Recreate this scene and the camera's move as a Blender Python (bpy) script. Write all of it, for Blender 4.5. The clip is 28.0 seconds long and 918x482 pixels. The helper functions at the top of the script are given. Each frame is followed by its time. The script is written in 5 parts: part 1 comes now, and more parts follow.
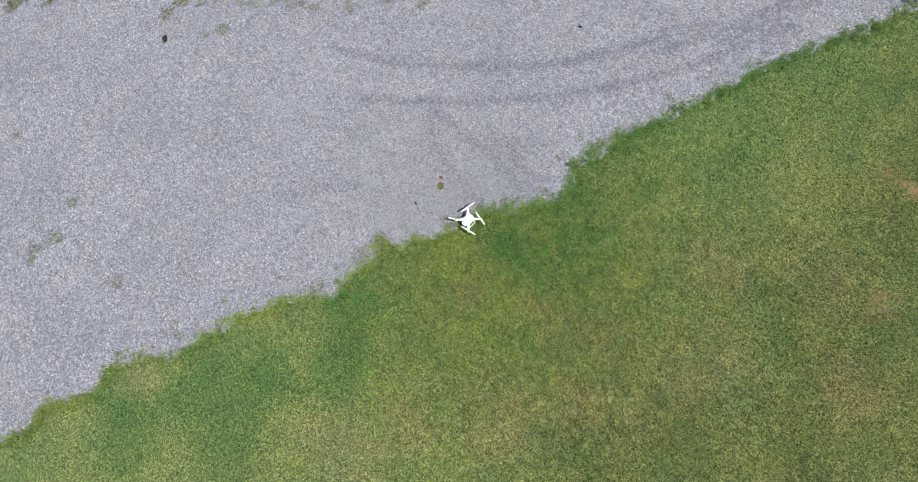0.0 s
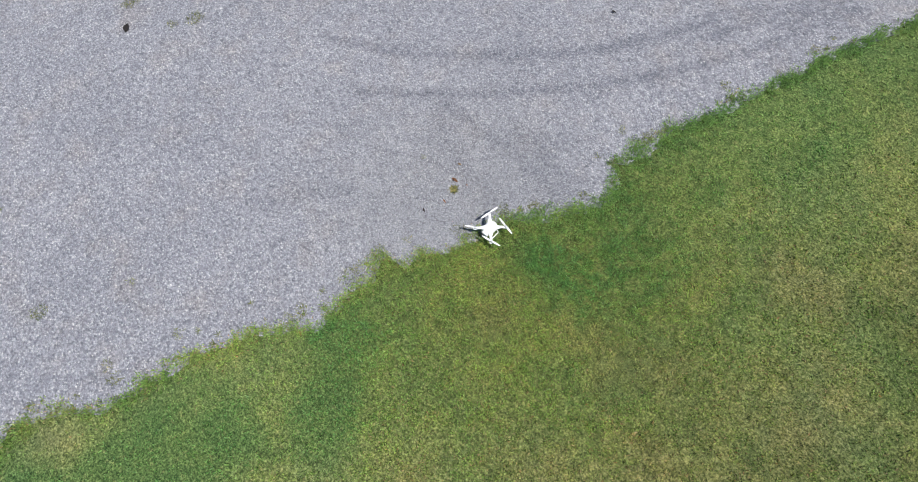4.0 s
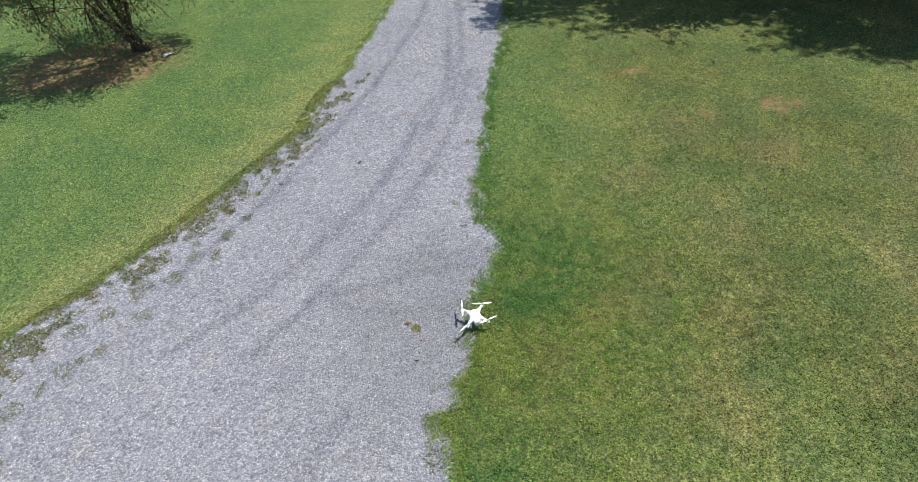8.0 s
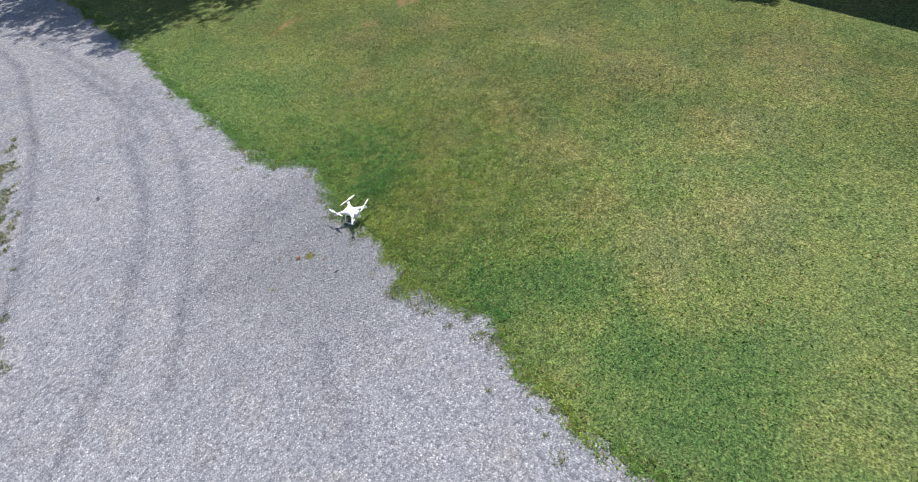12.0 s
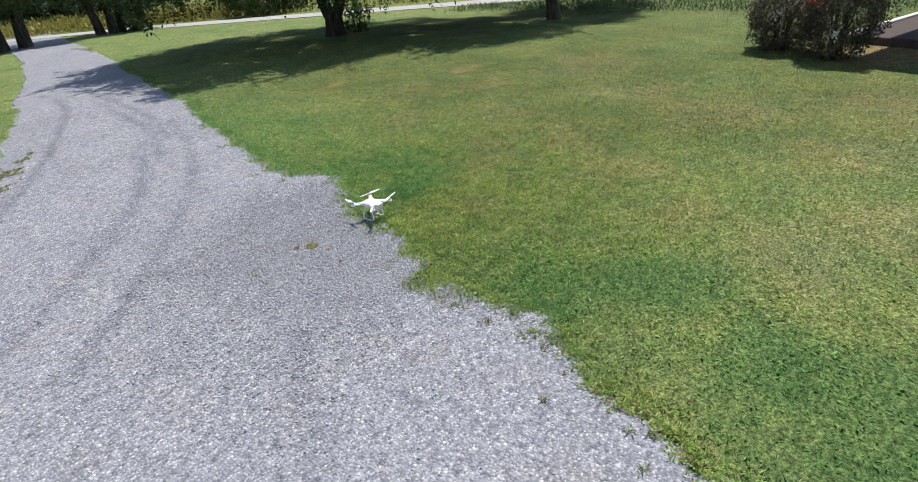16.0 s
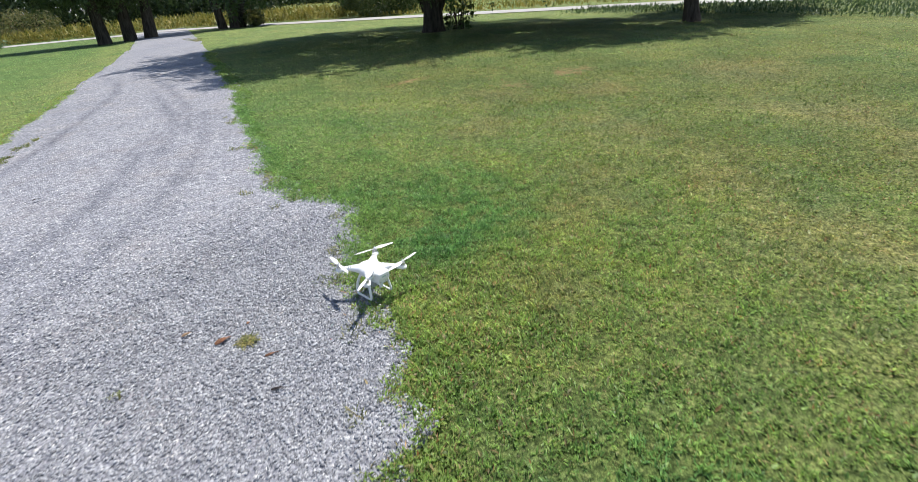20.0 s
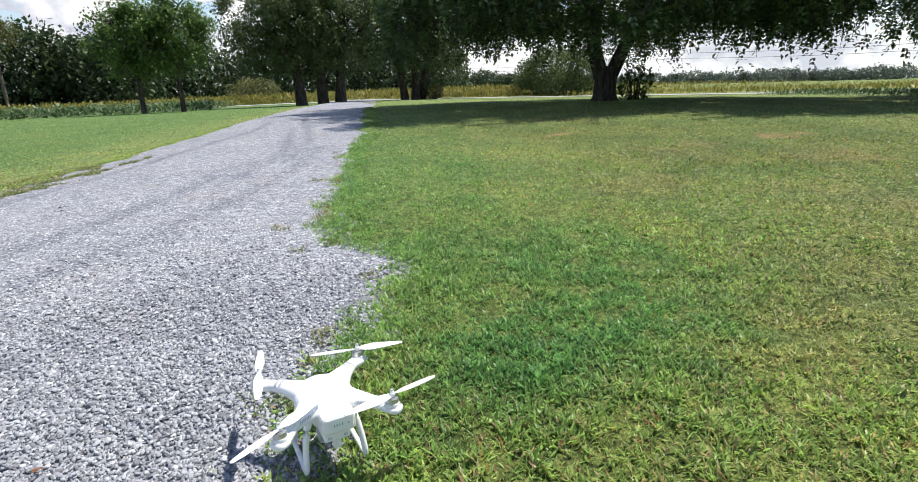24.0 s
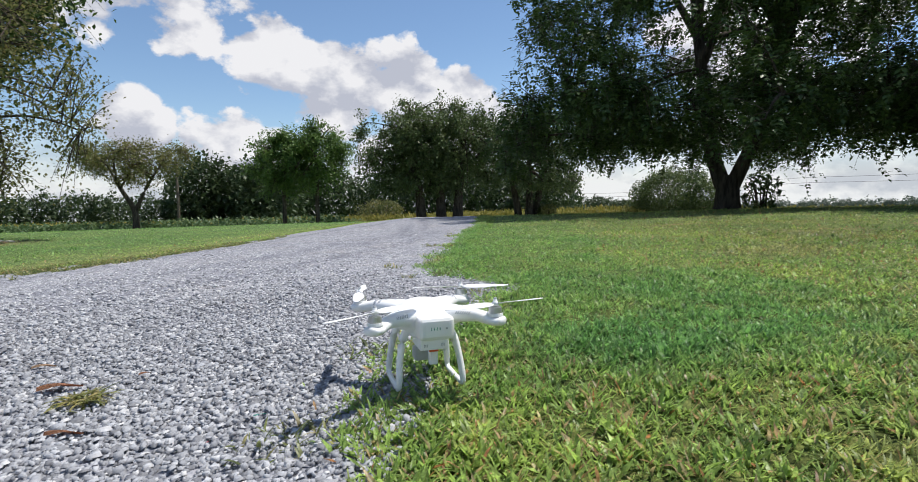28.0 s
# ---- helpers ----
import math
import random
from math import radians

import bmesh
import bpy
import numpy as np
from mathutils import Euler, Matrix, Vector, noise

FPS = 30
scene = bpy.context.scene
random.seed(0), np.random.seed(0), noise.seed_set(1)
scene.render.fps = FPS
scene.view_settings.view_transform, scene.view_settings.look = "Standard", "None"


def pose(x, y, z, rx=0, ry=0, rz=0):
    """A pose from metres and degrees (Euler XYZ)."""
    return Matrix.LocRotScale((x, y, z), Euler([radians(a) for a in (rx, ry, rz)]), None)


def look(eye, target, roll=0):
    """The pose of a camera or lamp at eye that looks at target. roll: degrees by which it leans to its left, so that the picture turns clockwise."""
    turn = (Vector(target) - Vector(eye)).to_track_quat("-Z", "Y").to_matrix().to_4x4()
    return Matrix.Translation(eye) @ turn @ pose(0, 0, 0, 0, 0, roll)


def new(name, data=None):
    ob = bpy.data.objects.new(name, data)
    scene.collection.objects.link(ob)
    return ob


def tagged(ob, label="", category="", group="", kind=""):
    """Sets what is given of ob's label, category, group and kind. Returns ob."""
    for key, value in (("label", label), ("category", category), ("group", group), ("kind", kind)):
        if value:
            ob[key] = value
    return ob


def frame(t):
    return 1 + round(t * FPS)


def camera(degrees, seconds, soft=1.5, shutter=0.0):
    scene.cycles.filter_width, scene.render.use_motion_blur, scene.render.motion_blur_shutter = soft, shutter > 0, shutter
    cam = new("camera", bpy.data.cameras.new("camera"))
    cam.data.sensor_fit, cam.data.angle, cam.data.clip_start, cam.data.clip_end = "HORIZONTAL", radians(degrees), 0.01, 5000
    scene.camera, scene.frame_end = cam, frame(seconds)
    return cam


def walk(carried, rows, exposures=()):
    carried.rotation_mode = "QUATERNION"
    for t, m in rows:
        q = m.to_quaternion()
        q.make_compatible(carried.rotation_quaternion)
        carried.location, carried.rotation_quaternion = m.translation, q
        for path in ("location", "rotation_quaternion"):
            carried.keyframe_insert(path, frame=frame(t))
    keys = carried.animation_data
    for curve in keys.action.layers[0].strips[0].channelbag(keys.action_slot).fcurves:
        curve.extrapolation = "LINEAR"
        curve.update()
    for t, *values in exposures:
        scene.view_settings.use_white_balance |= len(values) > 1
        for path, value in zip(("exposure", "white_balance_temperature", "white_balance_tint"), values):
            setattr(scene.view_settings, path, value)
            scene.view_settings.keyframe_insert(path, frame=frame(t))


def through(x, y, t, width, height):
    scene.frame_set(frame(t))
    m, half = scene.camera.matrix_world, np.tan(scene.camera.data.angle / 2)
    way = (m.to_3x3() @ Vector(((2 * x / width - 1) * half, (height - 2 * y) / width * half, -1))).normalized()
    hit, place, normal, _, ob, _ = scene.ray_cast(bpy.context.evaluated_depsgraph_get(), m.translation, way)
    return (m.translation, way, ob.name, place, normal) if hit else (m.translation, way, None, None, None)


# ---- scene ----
# the plan below is drawn in units of 1.163 m, so that the quadcopter has its true 0.35 m from hub to hub
S = 1.163
cam = camera(79.4, 28.0, soft=0.7, shutter=0.25)
PATH = [
    (0, (1.537, -1.044, 6.612), (1.109, -0.783, 4.676), -10.7),
    (0.5, (1.534, -1.068, 6.407), (1.102, -0.809, 4.472), -10.7),
    (1, (1.537, -1.108, 6.223), (1.094, -0.84, 4.291), -10.4),
    (1.5, (1.552, -1.117, 6.044), (1.077, -0.829, 4.123), -10.3),
    (2, (1.568, -1.192, 5.845), (1.07, -0.868, 3.935), -8.5),
    (2.5, (1.584, -1.241, 5.64), (1.05, -0.878, 3.747), -7.4),
    (4.5, (1.136, -1.599, 5.044), (0.56, -1.125, 3.188), -4.8),
    (5, (0.534, -2.182, 5.027), (0.061, -1.614, 3.169), -2.4),
    (5.5, (0.031, -2.695, 4.962), (-0.282, -2.003, 3.112), -1.8),
    (6, (-0.128, -2.637, 4.971), (-0.324, -1.597, 3.274), -2.7),
    (6.5, (0.028, -3.015, 4.697), (-0.04, -1.604, 3.282), -4.2),
    (7, (0.069, -3.054, 4.66), (0.129, -1.652, 3.235), -4.6),
    (7.5, (-0.117, -3.113, 4.65), (0.021, -1.718, 3.225), -4.4),
    (8, (-0.518, -3.162, 4.652), (-0.351, -1.785, 3.212), -4.2),
    (8.5, (-1.083, -3.185, 4.654), (-0.832, -1.82, 3.214), -3.9),
    (9, (-1.704, -3.192, 4.636), (-1.296, -1.867, 3.194), -3.9),
    (9.5, (-2.364, -3.188, 4.58), (-1.767, -1.936, 3.139), -4.0),
    (10, (-2.73, -3.376, 4.474), (-1.859, -2.288, 3.04), -8.0),
    (10.5, (-2.915, -3.4, 4.566), (-1.854, -2.552, 3.097), -7.9),
    (11, (-2.895, -3.438, 4.569), (-1.783, -2.672, 3.093), -7.9),
    (11.5, (-2.882, -3.38, 4.232), (-1.742, -2.629, 2.771), -7.4),
    (12, (-2.905, -3.292, 3.748), (-1.74, -2.453, 2.356), -6.4),
    (12.5, (-3.003, -3.245, 3.347), (-1.855, -2.319, 1.996), -6.0),
    (14.5, (-3.105, -3.179, 2.293), (-1.841, -2.123, 1.159), -5.4),
    (15, (-3.041, -3.139, 2.2), (-1.669, -2.032, 1.256), -4.4),
    (15.5, (-2.905, -3.086, 2.094), (-1.535, -1.975, 1.151), -4.4),
    (16, (-2.795, -3.04, 1.929), (-1.421, -1.927, 0.994), -4.2),
    (16.5, (-2.577, -2.907, 1.789), (-1.202, -1.796, 0.853), -4.0),
    (17, (-2.34, -2.755, 1.65), (-0.965, -1.644, 0.715), -3.9),
    (17.5, (-2.037, -2.564, 1.538), (-0.664, -1.448, 0.605), -4.1),
    (18, (-1.815, -2.431, 1.445), (-0.43, -1.298, 0.551), -3.9),
    (18.5, (-1.728, -2.381, 1.434), (-0.344, -1.249, 0.538), -3.9),
    (19, (-1.692, -2.346, 1.414), (-0.384, -1.12, 0.528), -3.6),
    (19.5, (-1.494, -2.218, 1.385), (-0.309, -0.869, 0.505), -3.2),
    (20, (-1.152, -1.915, 1.380), (-0.001, -0.537, 0.499), -3.3),
    (20.5, (-0.814, -1.627, 1.421), (0.281, -0.207, 0.536), -4.1),
    (22.5, (-0.257, -1.043, 0.980), (0.816, 0.539, 0.375), -1.3),
    (23, (-0.237, -0.992, 0.937), (0.726, 0.661, 0.339), -1.2),
    (23.5, (-0.192, -0.943, 0.876), (0.656, 0.772, 0.283), -1.1),
    (24, (-0.147, -0.900, 0.768), (0.611, 0.855, 0.175), -1.2),
    (24.5, (-0.131, -0.872, 0.672), (0.565, 0.906, 0.077), -1.1),
    (25, (-0.142, -0.868, 0.626), (0.525, 0.921, 0.031), -1.0),
    (25.5, (-0.153, -0.870, 0.568), (0.484, 0.943, 0.014), -1.2),
    (26, (-0.149, -0.877, 0.525), (0.448, 0.950, -0.030), -1.1),
    (26.5, (-0.128, -0.879, 0.502), (0.417, 0.998, 0.079), -0.8),
    (27, (-0.119, -0.896, 0.467), (0.403, 1.020, 0.230), -0.8),
    (27.5, (-0.143, -0.917, 0.415), (0.365, 1.012, 0.265), -0.8),
    (28, (-0.164, -0.923, 0.364), (0.253, 1.027, 0.214), -1.0),
]
walk(cam, [(t, look(tuple(S * v for v in eye), tuple(S * v for v in target), roll)) for t, eye, target, roll in PATH], [(0.0, 0.18), (5.0, 0.18), (6.0, 0.06), (7.5, 0.27), (12.0, 0.35), (20.0, 0.57), (23.0, 0.70), (25.5, 0.60), (28.0, 0.37)])

# ---- light ----
SUN_ELEV, SUN_AZ = radians(65.0), radians(77.0)   # azimuth clockwise from +y
sun_way = Vector((math.sin(SUN_AZ) * math.cos(SUN_ELEV), math.cos(SUN_AZ) * math.cos(SUN_ELEV), math.sin(SUN_ELEV)))
sun_data = bpy.data.lights.new("sun", "SUN")
sun_data.energy, sun_data.angle, sun_data.color = 4.2, radians(0.6), (1.0, 0.95, 0.88)
sun = new("sun", sun_data)
sun.matrix_world = look(tuple(sun_way * 60), (0, 0, 0))

world = bpy.data.worlds.new("sky")
scene.world = world
world.use_nodes = True
wt = world.node_tree
for n in list(wt.nodes):
    wt.nodes.remove(n)


def wnode(kind, **values):
    n = wt.nodes.new(kind)
    for k, v in values.items():
        n.inputs[k].default_value = v
    return n


w_out = wnode("ShaderNodeOutputWorld")
w_bg = wnode("ShaderNodeBackground", Strength=0.10)
w_co = wnode("ShaderNodeTexCoord")
# keep the direction just above the horizon, so that no dark band shows below it
w_sep = wnode("ShaderNodeSeparateXYZ")
w_max = wnode("ShaderNodeMath")
w_max.operation = "MAXIMUM"
w_max.inputs[1].default_value = 0.03
w_com = wnode("ShaderNodeCombineXYZ")
sky = wnode("ShaderNodeTexSky")
sky.sky_type, sky.sun_disc = "NISHITA", False
sky.sun_elevation, sky.sun_rotation = SUN_ELEV, SUN_AZ
sky.air_density, sky.dust_density, sky.ozone_density = 1.0, 0.1, 4.0
wt.links.new(w_co.outputs["Generated"], w_sep.inputs[0])
wt.links.new(w_sep.outputs[2], w_max.inputs[0])
wt.links.new(w_sep.outputs[0], w_com.inputs[0])
wt.links.new(w_sep.outputs[1], w_com.inputs[1])
wt.links.new(w_max.outputs[0], w_com.inputs[2])
wt.links.new(w_com.outputs[0], sky.inputs[0])
# cumulus: billows on the sky's dome, lit from above, thicker over the far woods
def wmath(op, a, b):
    n = wt.nodes.new("ShaderNodeMath")
    n.operation = op
    for k, v in enumerate((a, b)):
        if isinstance(v, (int, float)):
            n.inputs[k].default_value = v
        else:
            wt.links.new(v, n.inputs[k])
    return n.outputs[0]


def cloud_mass(lift):
    """Cloud thickness in a direction, or a little above it."""
    mp = wnode("ShaderNodeMapping")
    mp.inputs["Scale"].default_value = (1.0, 1.0, 1.45)
    mp.inputs["Location"].default_value = (CLOUD_AT[0], CLOUD_AT[1], CLOUD_AT[2] + lift)
    wt.links.new(w_co.outputs["Generated"], mp.inputs[0])
    big = wnode("ShaderNodeTexNoise", Scale=2.6, Detail=9.0, Roughness=0.52, Distortion=0.15)
    puff = wnode("ShaderNodeTexVoronoi", Scale=9.0, Detail=2.0, Roughness=0.55)
    puff.feature = "SMOOTH_F1"
    puff.inputs["Smoothness"].default_value = 0.6
    wt.links.new(mp.outputs[0], big.inputs[0])
    wt.links.new(mp.outputs[0], puff.inputs["Vector"])
    fine = wnode("ShaderNodeTexNoise", Scale=13.0, Detail=8.0, Roughness=0.6)
    wt.links.new(mp.outputs[0], fine.inputs[0])
    soft = wmath("ADD", wmath("MULTIPLY", big.outputs[0], 0.6), wmath("MULTIPLY", fine.outputs[0], 0.4))
    return wmath("SUBTRACT", soft, wmath("MULTIPLY", puff.outputs[0], 0.16))


CLOUD_AT = (0.4, 1.9, 0.3)
mass, above = cloud_mass(0.0), cloud_mass(0.07)
# billows of the bank: heading clockwise from +y, height, radius in degrees
thick_ = None
for az, el, r in ((-20, 20, 6.5), (-13, 17.0, 5.6), (-6.5, 13.8, 6.0), (0.5, 10.8, 5.6), (6.5, 10.4, 5.0), (13, 8.2, 5.2), (-18, 6.5, 4.4), (-10, 5.0, 6.0), (8, 4.0, 8.0), (-40, 14, 9), (40, 16, 11), (75, 22, 14), (160, 30, 18), (-120, 35, 16), (-75, 60, 15)):
    toward = wnode("ShaderNodeVectorMath")
    toward.operation = "DOT_PRODUCT"
    toward.inputs[1].default_value = (math.sin(radians(az)) * math.cos(radians(el)), math.cos(radians(az)) * math.cos(radians(el)), math.sin(radians(el)))
    wt.links.new(w_co.outputs["Generated"], toward.inputs[0])
    lump = wmath("MULTIPLY", wmath("SUBTRACT", toward.outputs["Value"], math.cos(radians(r))), 0.17 / (1 - math.cos(radians(r))))
    thick_ = lump if thick_ is None else wmath("MAXIMUM", thick_, lump)
thick_ = wmath("ADD", mass, wmath("MAXIMUM", thick_, -0.15))
w_ramp = wnode("ShaderNodeValToRGB")
w_ramp.color_ramp.elements[0].position, w_ramp.color_ramp.elements[1].position = 0.385, 0.425
wt.links.new(thick_, w_ramp.inputs[0])
# haze and more cloud toward the horizon
w_hor = wnode("ShaderNodeMapRange")
w_hor.inputs["From Min"].default_value, w_hor.inputs["From Max"].default_value = 0.02, 0.13
w_hor.inputs["To Min"].default_value, w_hor.inputs["To Max"].default_value = 0.85, 0.0
wt.links.new(w_sep.outputs[2], w_hor.inputs[0])
cover = wmath("MAXIMUM", w_ramp.outputs[0], w_hor.outputs[0])
w_shade = wnode("ShaderNodeValToRGB")
w_shade.color_ramp.elements[0].position, w_shade.color_ramp.elements[1].position = 0.38, 0.56
w_shade.color_ramp.elements[0].color, w_shade.color_ramp.elements[1].color = (3.9, 4.1, 4.8, 1), (6.7, 6.7, 6.9, 1)
wt.links.new(wmath("ADD", wmath("MULTIPLY", wmath("SUBTRACT", mass, above), 1.6), 0.47), w_shade.inputs[0])
w_mix = wnode("ShaderNodeMix")
w_mix.data_type = "RGBA"
wt.links.new(cover, w_mix.inputs[0])
wt.links.new(sky.outputs[0], w_mix.inputs[6])
wt.links.new(w_shade.outputs[0], w_mix.inputs[7])
wt.links.new(w_mix.outputs[2], w_bg.inputs[0])
wt.links.new(w_bg.outputs[0], w_out.inputs[0])


# ---- materials ----
class Mat:
    """A node material with short calls."""

    def __init__(self, name, rough=0.8, metal=0.0, spec=0.3):
        self.m = bpy.data.materials.new(name)
        self.m.use_nodes = True
        self.t = self.m.node_tree
        self.p = self.t.nodes["Principled BSDF"]
        self.out = self.t.nodes["Material Output"]
        self.p.inputs["Roughness"].default_value = rough
        self.p.inputs["Metallic"].default_value = metal
        self.p.inputs["Specular IOR Level"].default_value = spec
        self.geo = self.t.nodes.new("ShaderNodeNewGeometry")
        self.obj = self.t.nodes.new("ShaderNodeTexCoord")
        self.plan = self.t.nodes.new("ShaderNodeVectorMath")
        self.plan.operation = "SCALE"
        self.plan.inputs["Scale"].default_value = 1 / S
        self.t.links.new(self.geo.outputs["Position"], self.plan.inputs[0])

    def link(self, a, b):
        self.t.links.new(a, b)

    def where(self, local=False):
        return self.obj.outputs["Object"] if local else self.plan.outputs[0]

    def noise(self, scale, detail=4.0, rough=0.55, local=False, stretch=None, dist=0.0):
        n = self.t.nodes.new("ShaderNodeTexNoise")
        n.inputs["Scale"].default_value, n.inputs["Detail"].default_value = scale, detail
        n.inputs["Roughness"].default_value, n.inputs["Distortion"].default_value = rough, dist
        src = self.where(local)
        if stretch:
            mp = self.t.nodes.new("ShaderNodeMapping")
            mp.inputs["Scale"].default_value = stretch
            self.link(src, mp.inputs[0])
            src = mp.outputs[0]
        self.link(src, n.inputs["Vector"])
        return n.outputs[0]

    def voronoi(self, scale, feature="F1", out=0, local=False):
        n = self.t.nodes.new("ShaderNodeTexVoronoi")
        n.feature = feature
        n.inputs["Scale"].default_value = scale
        self.link(self.where(local), n.inputs["Vector"])
        return n.outputs[out]

    def ramp(self, fac, stops):
        n = self.t.nodes.new("ShaderNodeValToRGB")
        e = n.color_ramp.elements
        while len(e) < len(stops):
            e.new(0.5)
        for k, (pos, col) in zip(e, stops):
            k.position = pos
            k.color = (*col, 1) if not isinstance(col, (int, float)) else (col, col, col, 1)
        self.link(fac, n.inputs[0])
        return n.outputs[0]

    def mix(self, fac, a, b, blend="MIX"):
        n = self.t.nodes.new("ShaderNodeMix")
        n.data_type, n.blend_type = "RGBA", blend
        for value, sock in ((fac, n.inputs[0]), (a, n.inputs[6]), (b, n.inputs[7])):
            if isinstance(value, (int, float)):
                sock.default_value = value
            elif isinstance(value, tuple):
                sock.default_value = (*value, 1)
            else:
                self.link(value, sock)
        return n.outputs[2]

    def bump(self, height, dist=0.01, strength=0.6, after=None):
        n = self.t.nodes.new("ShaderNodeBump")
        n.inputs["Strength"].default_value, n.inputs["Distance"].default_value = strength, dist
        self.link(height, n.inputs["Height"])
        if after:
            self.link(after, n.inputs["Normal"])
        self.link(n.outputs[0], self.p.inputs["Normal"])
        return n.outputs[0]

    def attr(self, name):
        n = self.t.nodes.new("ShaderNodeAttribute")
        n.attribute_name = name
        return n.outputs["Fac"]

    def island(self):
        return self.geo.outputs["Random Per Island"]

    def color(self, col):
        if isinstance(col, tuple):
            self.p.inputs["Base Color"].default_value = (*col, 1)
        else:
            self.link(col, self.p.inputs["Base Color"])
        return self

    def leafy(self, col, amount=0.35):
        """Lets light through, as thin leaves do."""
        tr = self.t.nodes.new("ShaderNodeBsdfTranslucent")
        mx = self.t.nodes.new("ShaderNodeMixShader")
        mx.inputs[0].default_value = amount
        self.color(col)
        self.link(col, tr.inputs[0])
        self.link(self.p.outputs[0], mx.inputs[1])
        self.link(tr.outputs[0], mx.inputs[2])
        self.link(mx.outputs[0], self.out.inputs[0])
        return self


def plain(name, col, rough=0.6, metal=0.0, var=0.12, scale=30.0, spec=0.4, bump=0.0):
    m = Mat(name, rough, metal, spec)
    lo, hi = tuple(c * (1 - var) for c in col), tuple(min(1, c * (1 + var)) for c in col)
    m.color(m.ramp(m.noise(scale, 5, local=True), [(0.3, lo), (0.7, hi)]))
    if bump:
        m.bump(m.noise(scale * 3, 3, local=True), bump, 0.4)
    return m.m


def lawn_mottle(m, col):
    """Uneven growth: clumps a hand wide, dead bits, and broad pale sweeps."""
    col = m.mix(1.0, col, m.ramp(m.noise(11, 6, 0.7), [(0.38, (0.80, 0.82, 0.82)), (0.5, (1, 1, 1)), (0.62, (1.18, 1.14, 1.10))]), "MULTIPLY")
    col = m.mix(m.ramp(m.noise(19, 5, 0.7), [(0.56, 0.0), (0.72, 0.35)]), col, (0.40, 0.36, 0.17))
    col = m.mix(1.0, col, m.ramp(m.noise(56, 3, 0.75), [(0.40, (0.52, 0.54, 0.53)), (0.5, (1, 1, 1)), (0.60, (1.5, 1.46, 1.4))]), "MULTIPLY")
    # this attribute multiplies the lawn darker and slightly browner
    col = m.mix(m.attr("old"), col, m.mix(1.0, col, (0.62, 0.58, 0.55), "MULTIPLY"))
    return m.mix(1.0, col, m.ramp(m.noise(1.3, 5, 0.65), [(0.38, (0.84, 0.91, 0.88)), (0.62, (1.17, 1.08, 1.0))]), "MULTIPLY")


def grass_material(name, green, dry_col, lush_col):
    m = Mat(name, 0.42, 0.0, 0.4)
    own = m.island()
    base = m.ramp(own, [(0.0, tuple(c * 0.7 for c in green)), (0.5, green), (0.80, tuple(c * 1.25 for c in green)), (0.87, (0.36, 0.32, 0.14)), (0.95, (0.44, 0.36, 0.21)), (1.0, (0.36, 0.17, 0.07))])
    straw = m.ramp(own, [(0.0, (0.15, 0.20, 0.05)), (0.5, dry_col), (1.0, (0.40, 0.34, 0.17))])
    col = m.mix(m.attr("dry"), base, straw)
    col = m.mix(m.attr("lush"), col, m.ramp(own, [(0.0, tuple(c * 0.7 for c in lush_col)), (1.0, tuple(c * 1.35 for c in lush_col))]))
    col = lawn_mottle(m, col)
    return m.leafy(col, 0.5).m


M_GRASS = grass_material("grass_blades", (0.272, 0.415, 0.11), (0.42, 0.41, 0.19), (0.155, 0.33, 0.098))


M_WEED = grass_material("weed_blades", (0.17, 0.215, 0.075), (0.29, 0.265, 0.13), (0.12, 0.18, 0.065))


def soil_material():
    m = Mat("lawn_soil", 0.95, 0.0, 0.1)
    dry, lush = m.attr("dry"), m.attr("lush")
    fine = m.noise(30, 8, 0.8)
    col = m.ramp(fine, [(0.38, (0.066, 0.092, 0.034)), (0.5, (0.143, 0.194, 0.070)), (0.62, (0.26, 0.316, 0.134))])
    col = m.mix(dry, col, m.ramp(fine, [(0.38, (0.112, 0.118, 0.052)), (0.5, (0.232, 0.222, 0.108)), (0.62, (0.38, 0.343, 0.198))]))
    col = m.mix(lush, col, m.ramp(fine, [(0.38, (0.033, 0.068, 0.026)), (0.5, (0.080, 0.148, 0.050)), (0.62, (0.14, 0.232, 0.086))]))
    col = m.mix(m.attr("thick"), col, m.ramp(fine, [(0.38, (0.045, 0.060, 0.018)), (0.62, (0.15, 0.185, 0.055))]))
    col = lawn_mottle(m, col)
    bare = m.attr("bare")
    rough = m.ramp(m.noise(9, 6, 0.75), [(0.42, 0.0), (0.58, 1.0)])
    cut = m.t.nodes.new("ShaderNodeMath")
    cut.operation = "MULTIPLY"
    m.link(bare, cut.inputs[0])
    m.link(rough, cut.inputs[1])
    col = m.mix(cut.outputs[0], col, m.ramp(m.noise(25, 6, 0.7), [(0.35, (0.22, 0.11, 0.06)), (0.7, (0.44, 0.26, 0.16))]))
    m.color(col)
    m.bump(fine, 0.03, 0.7)
    return m.m


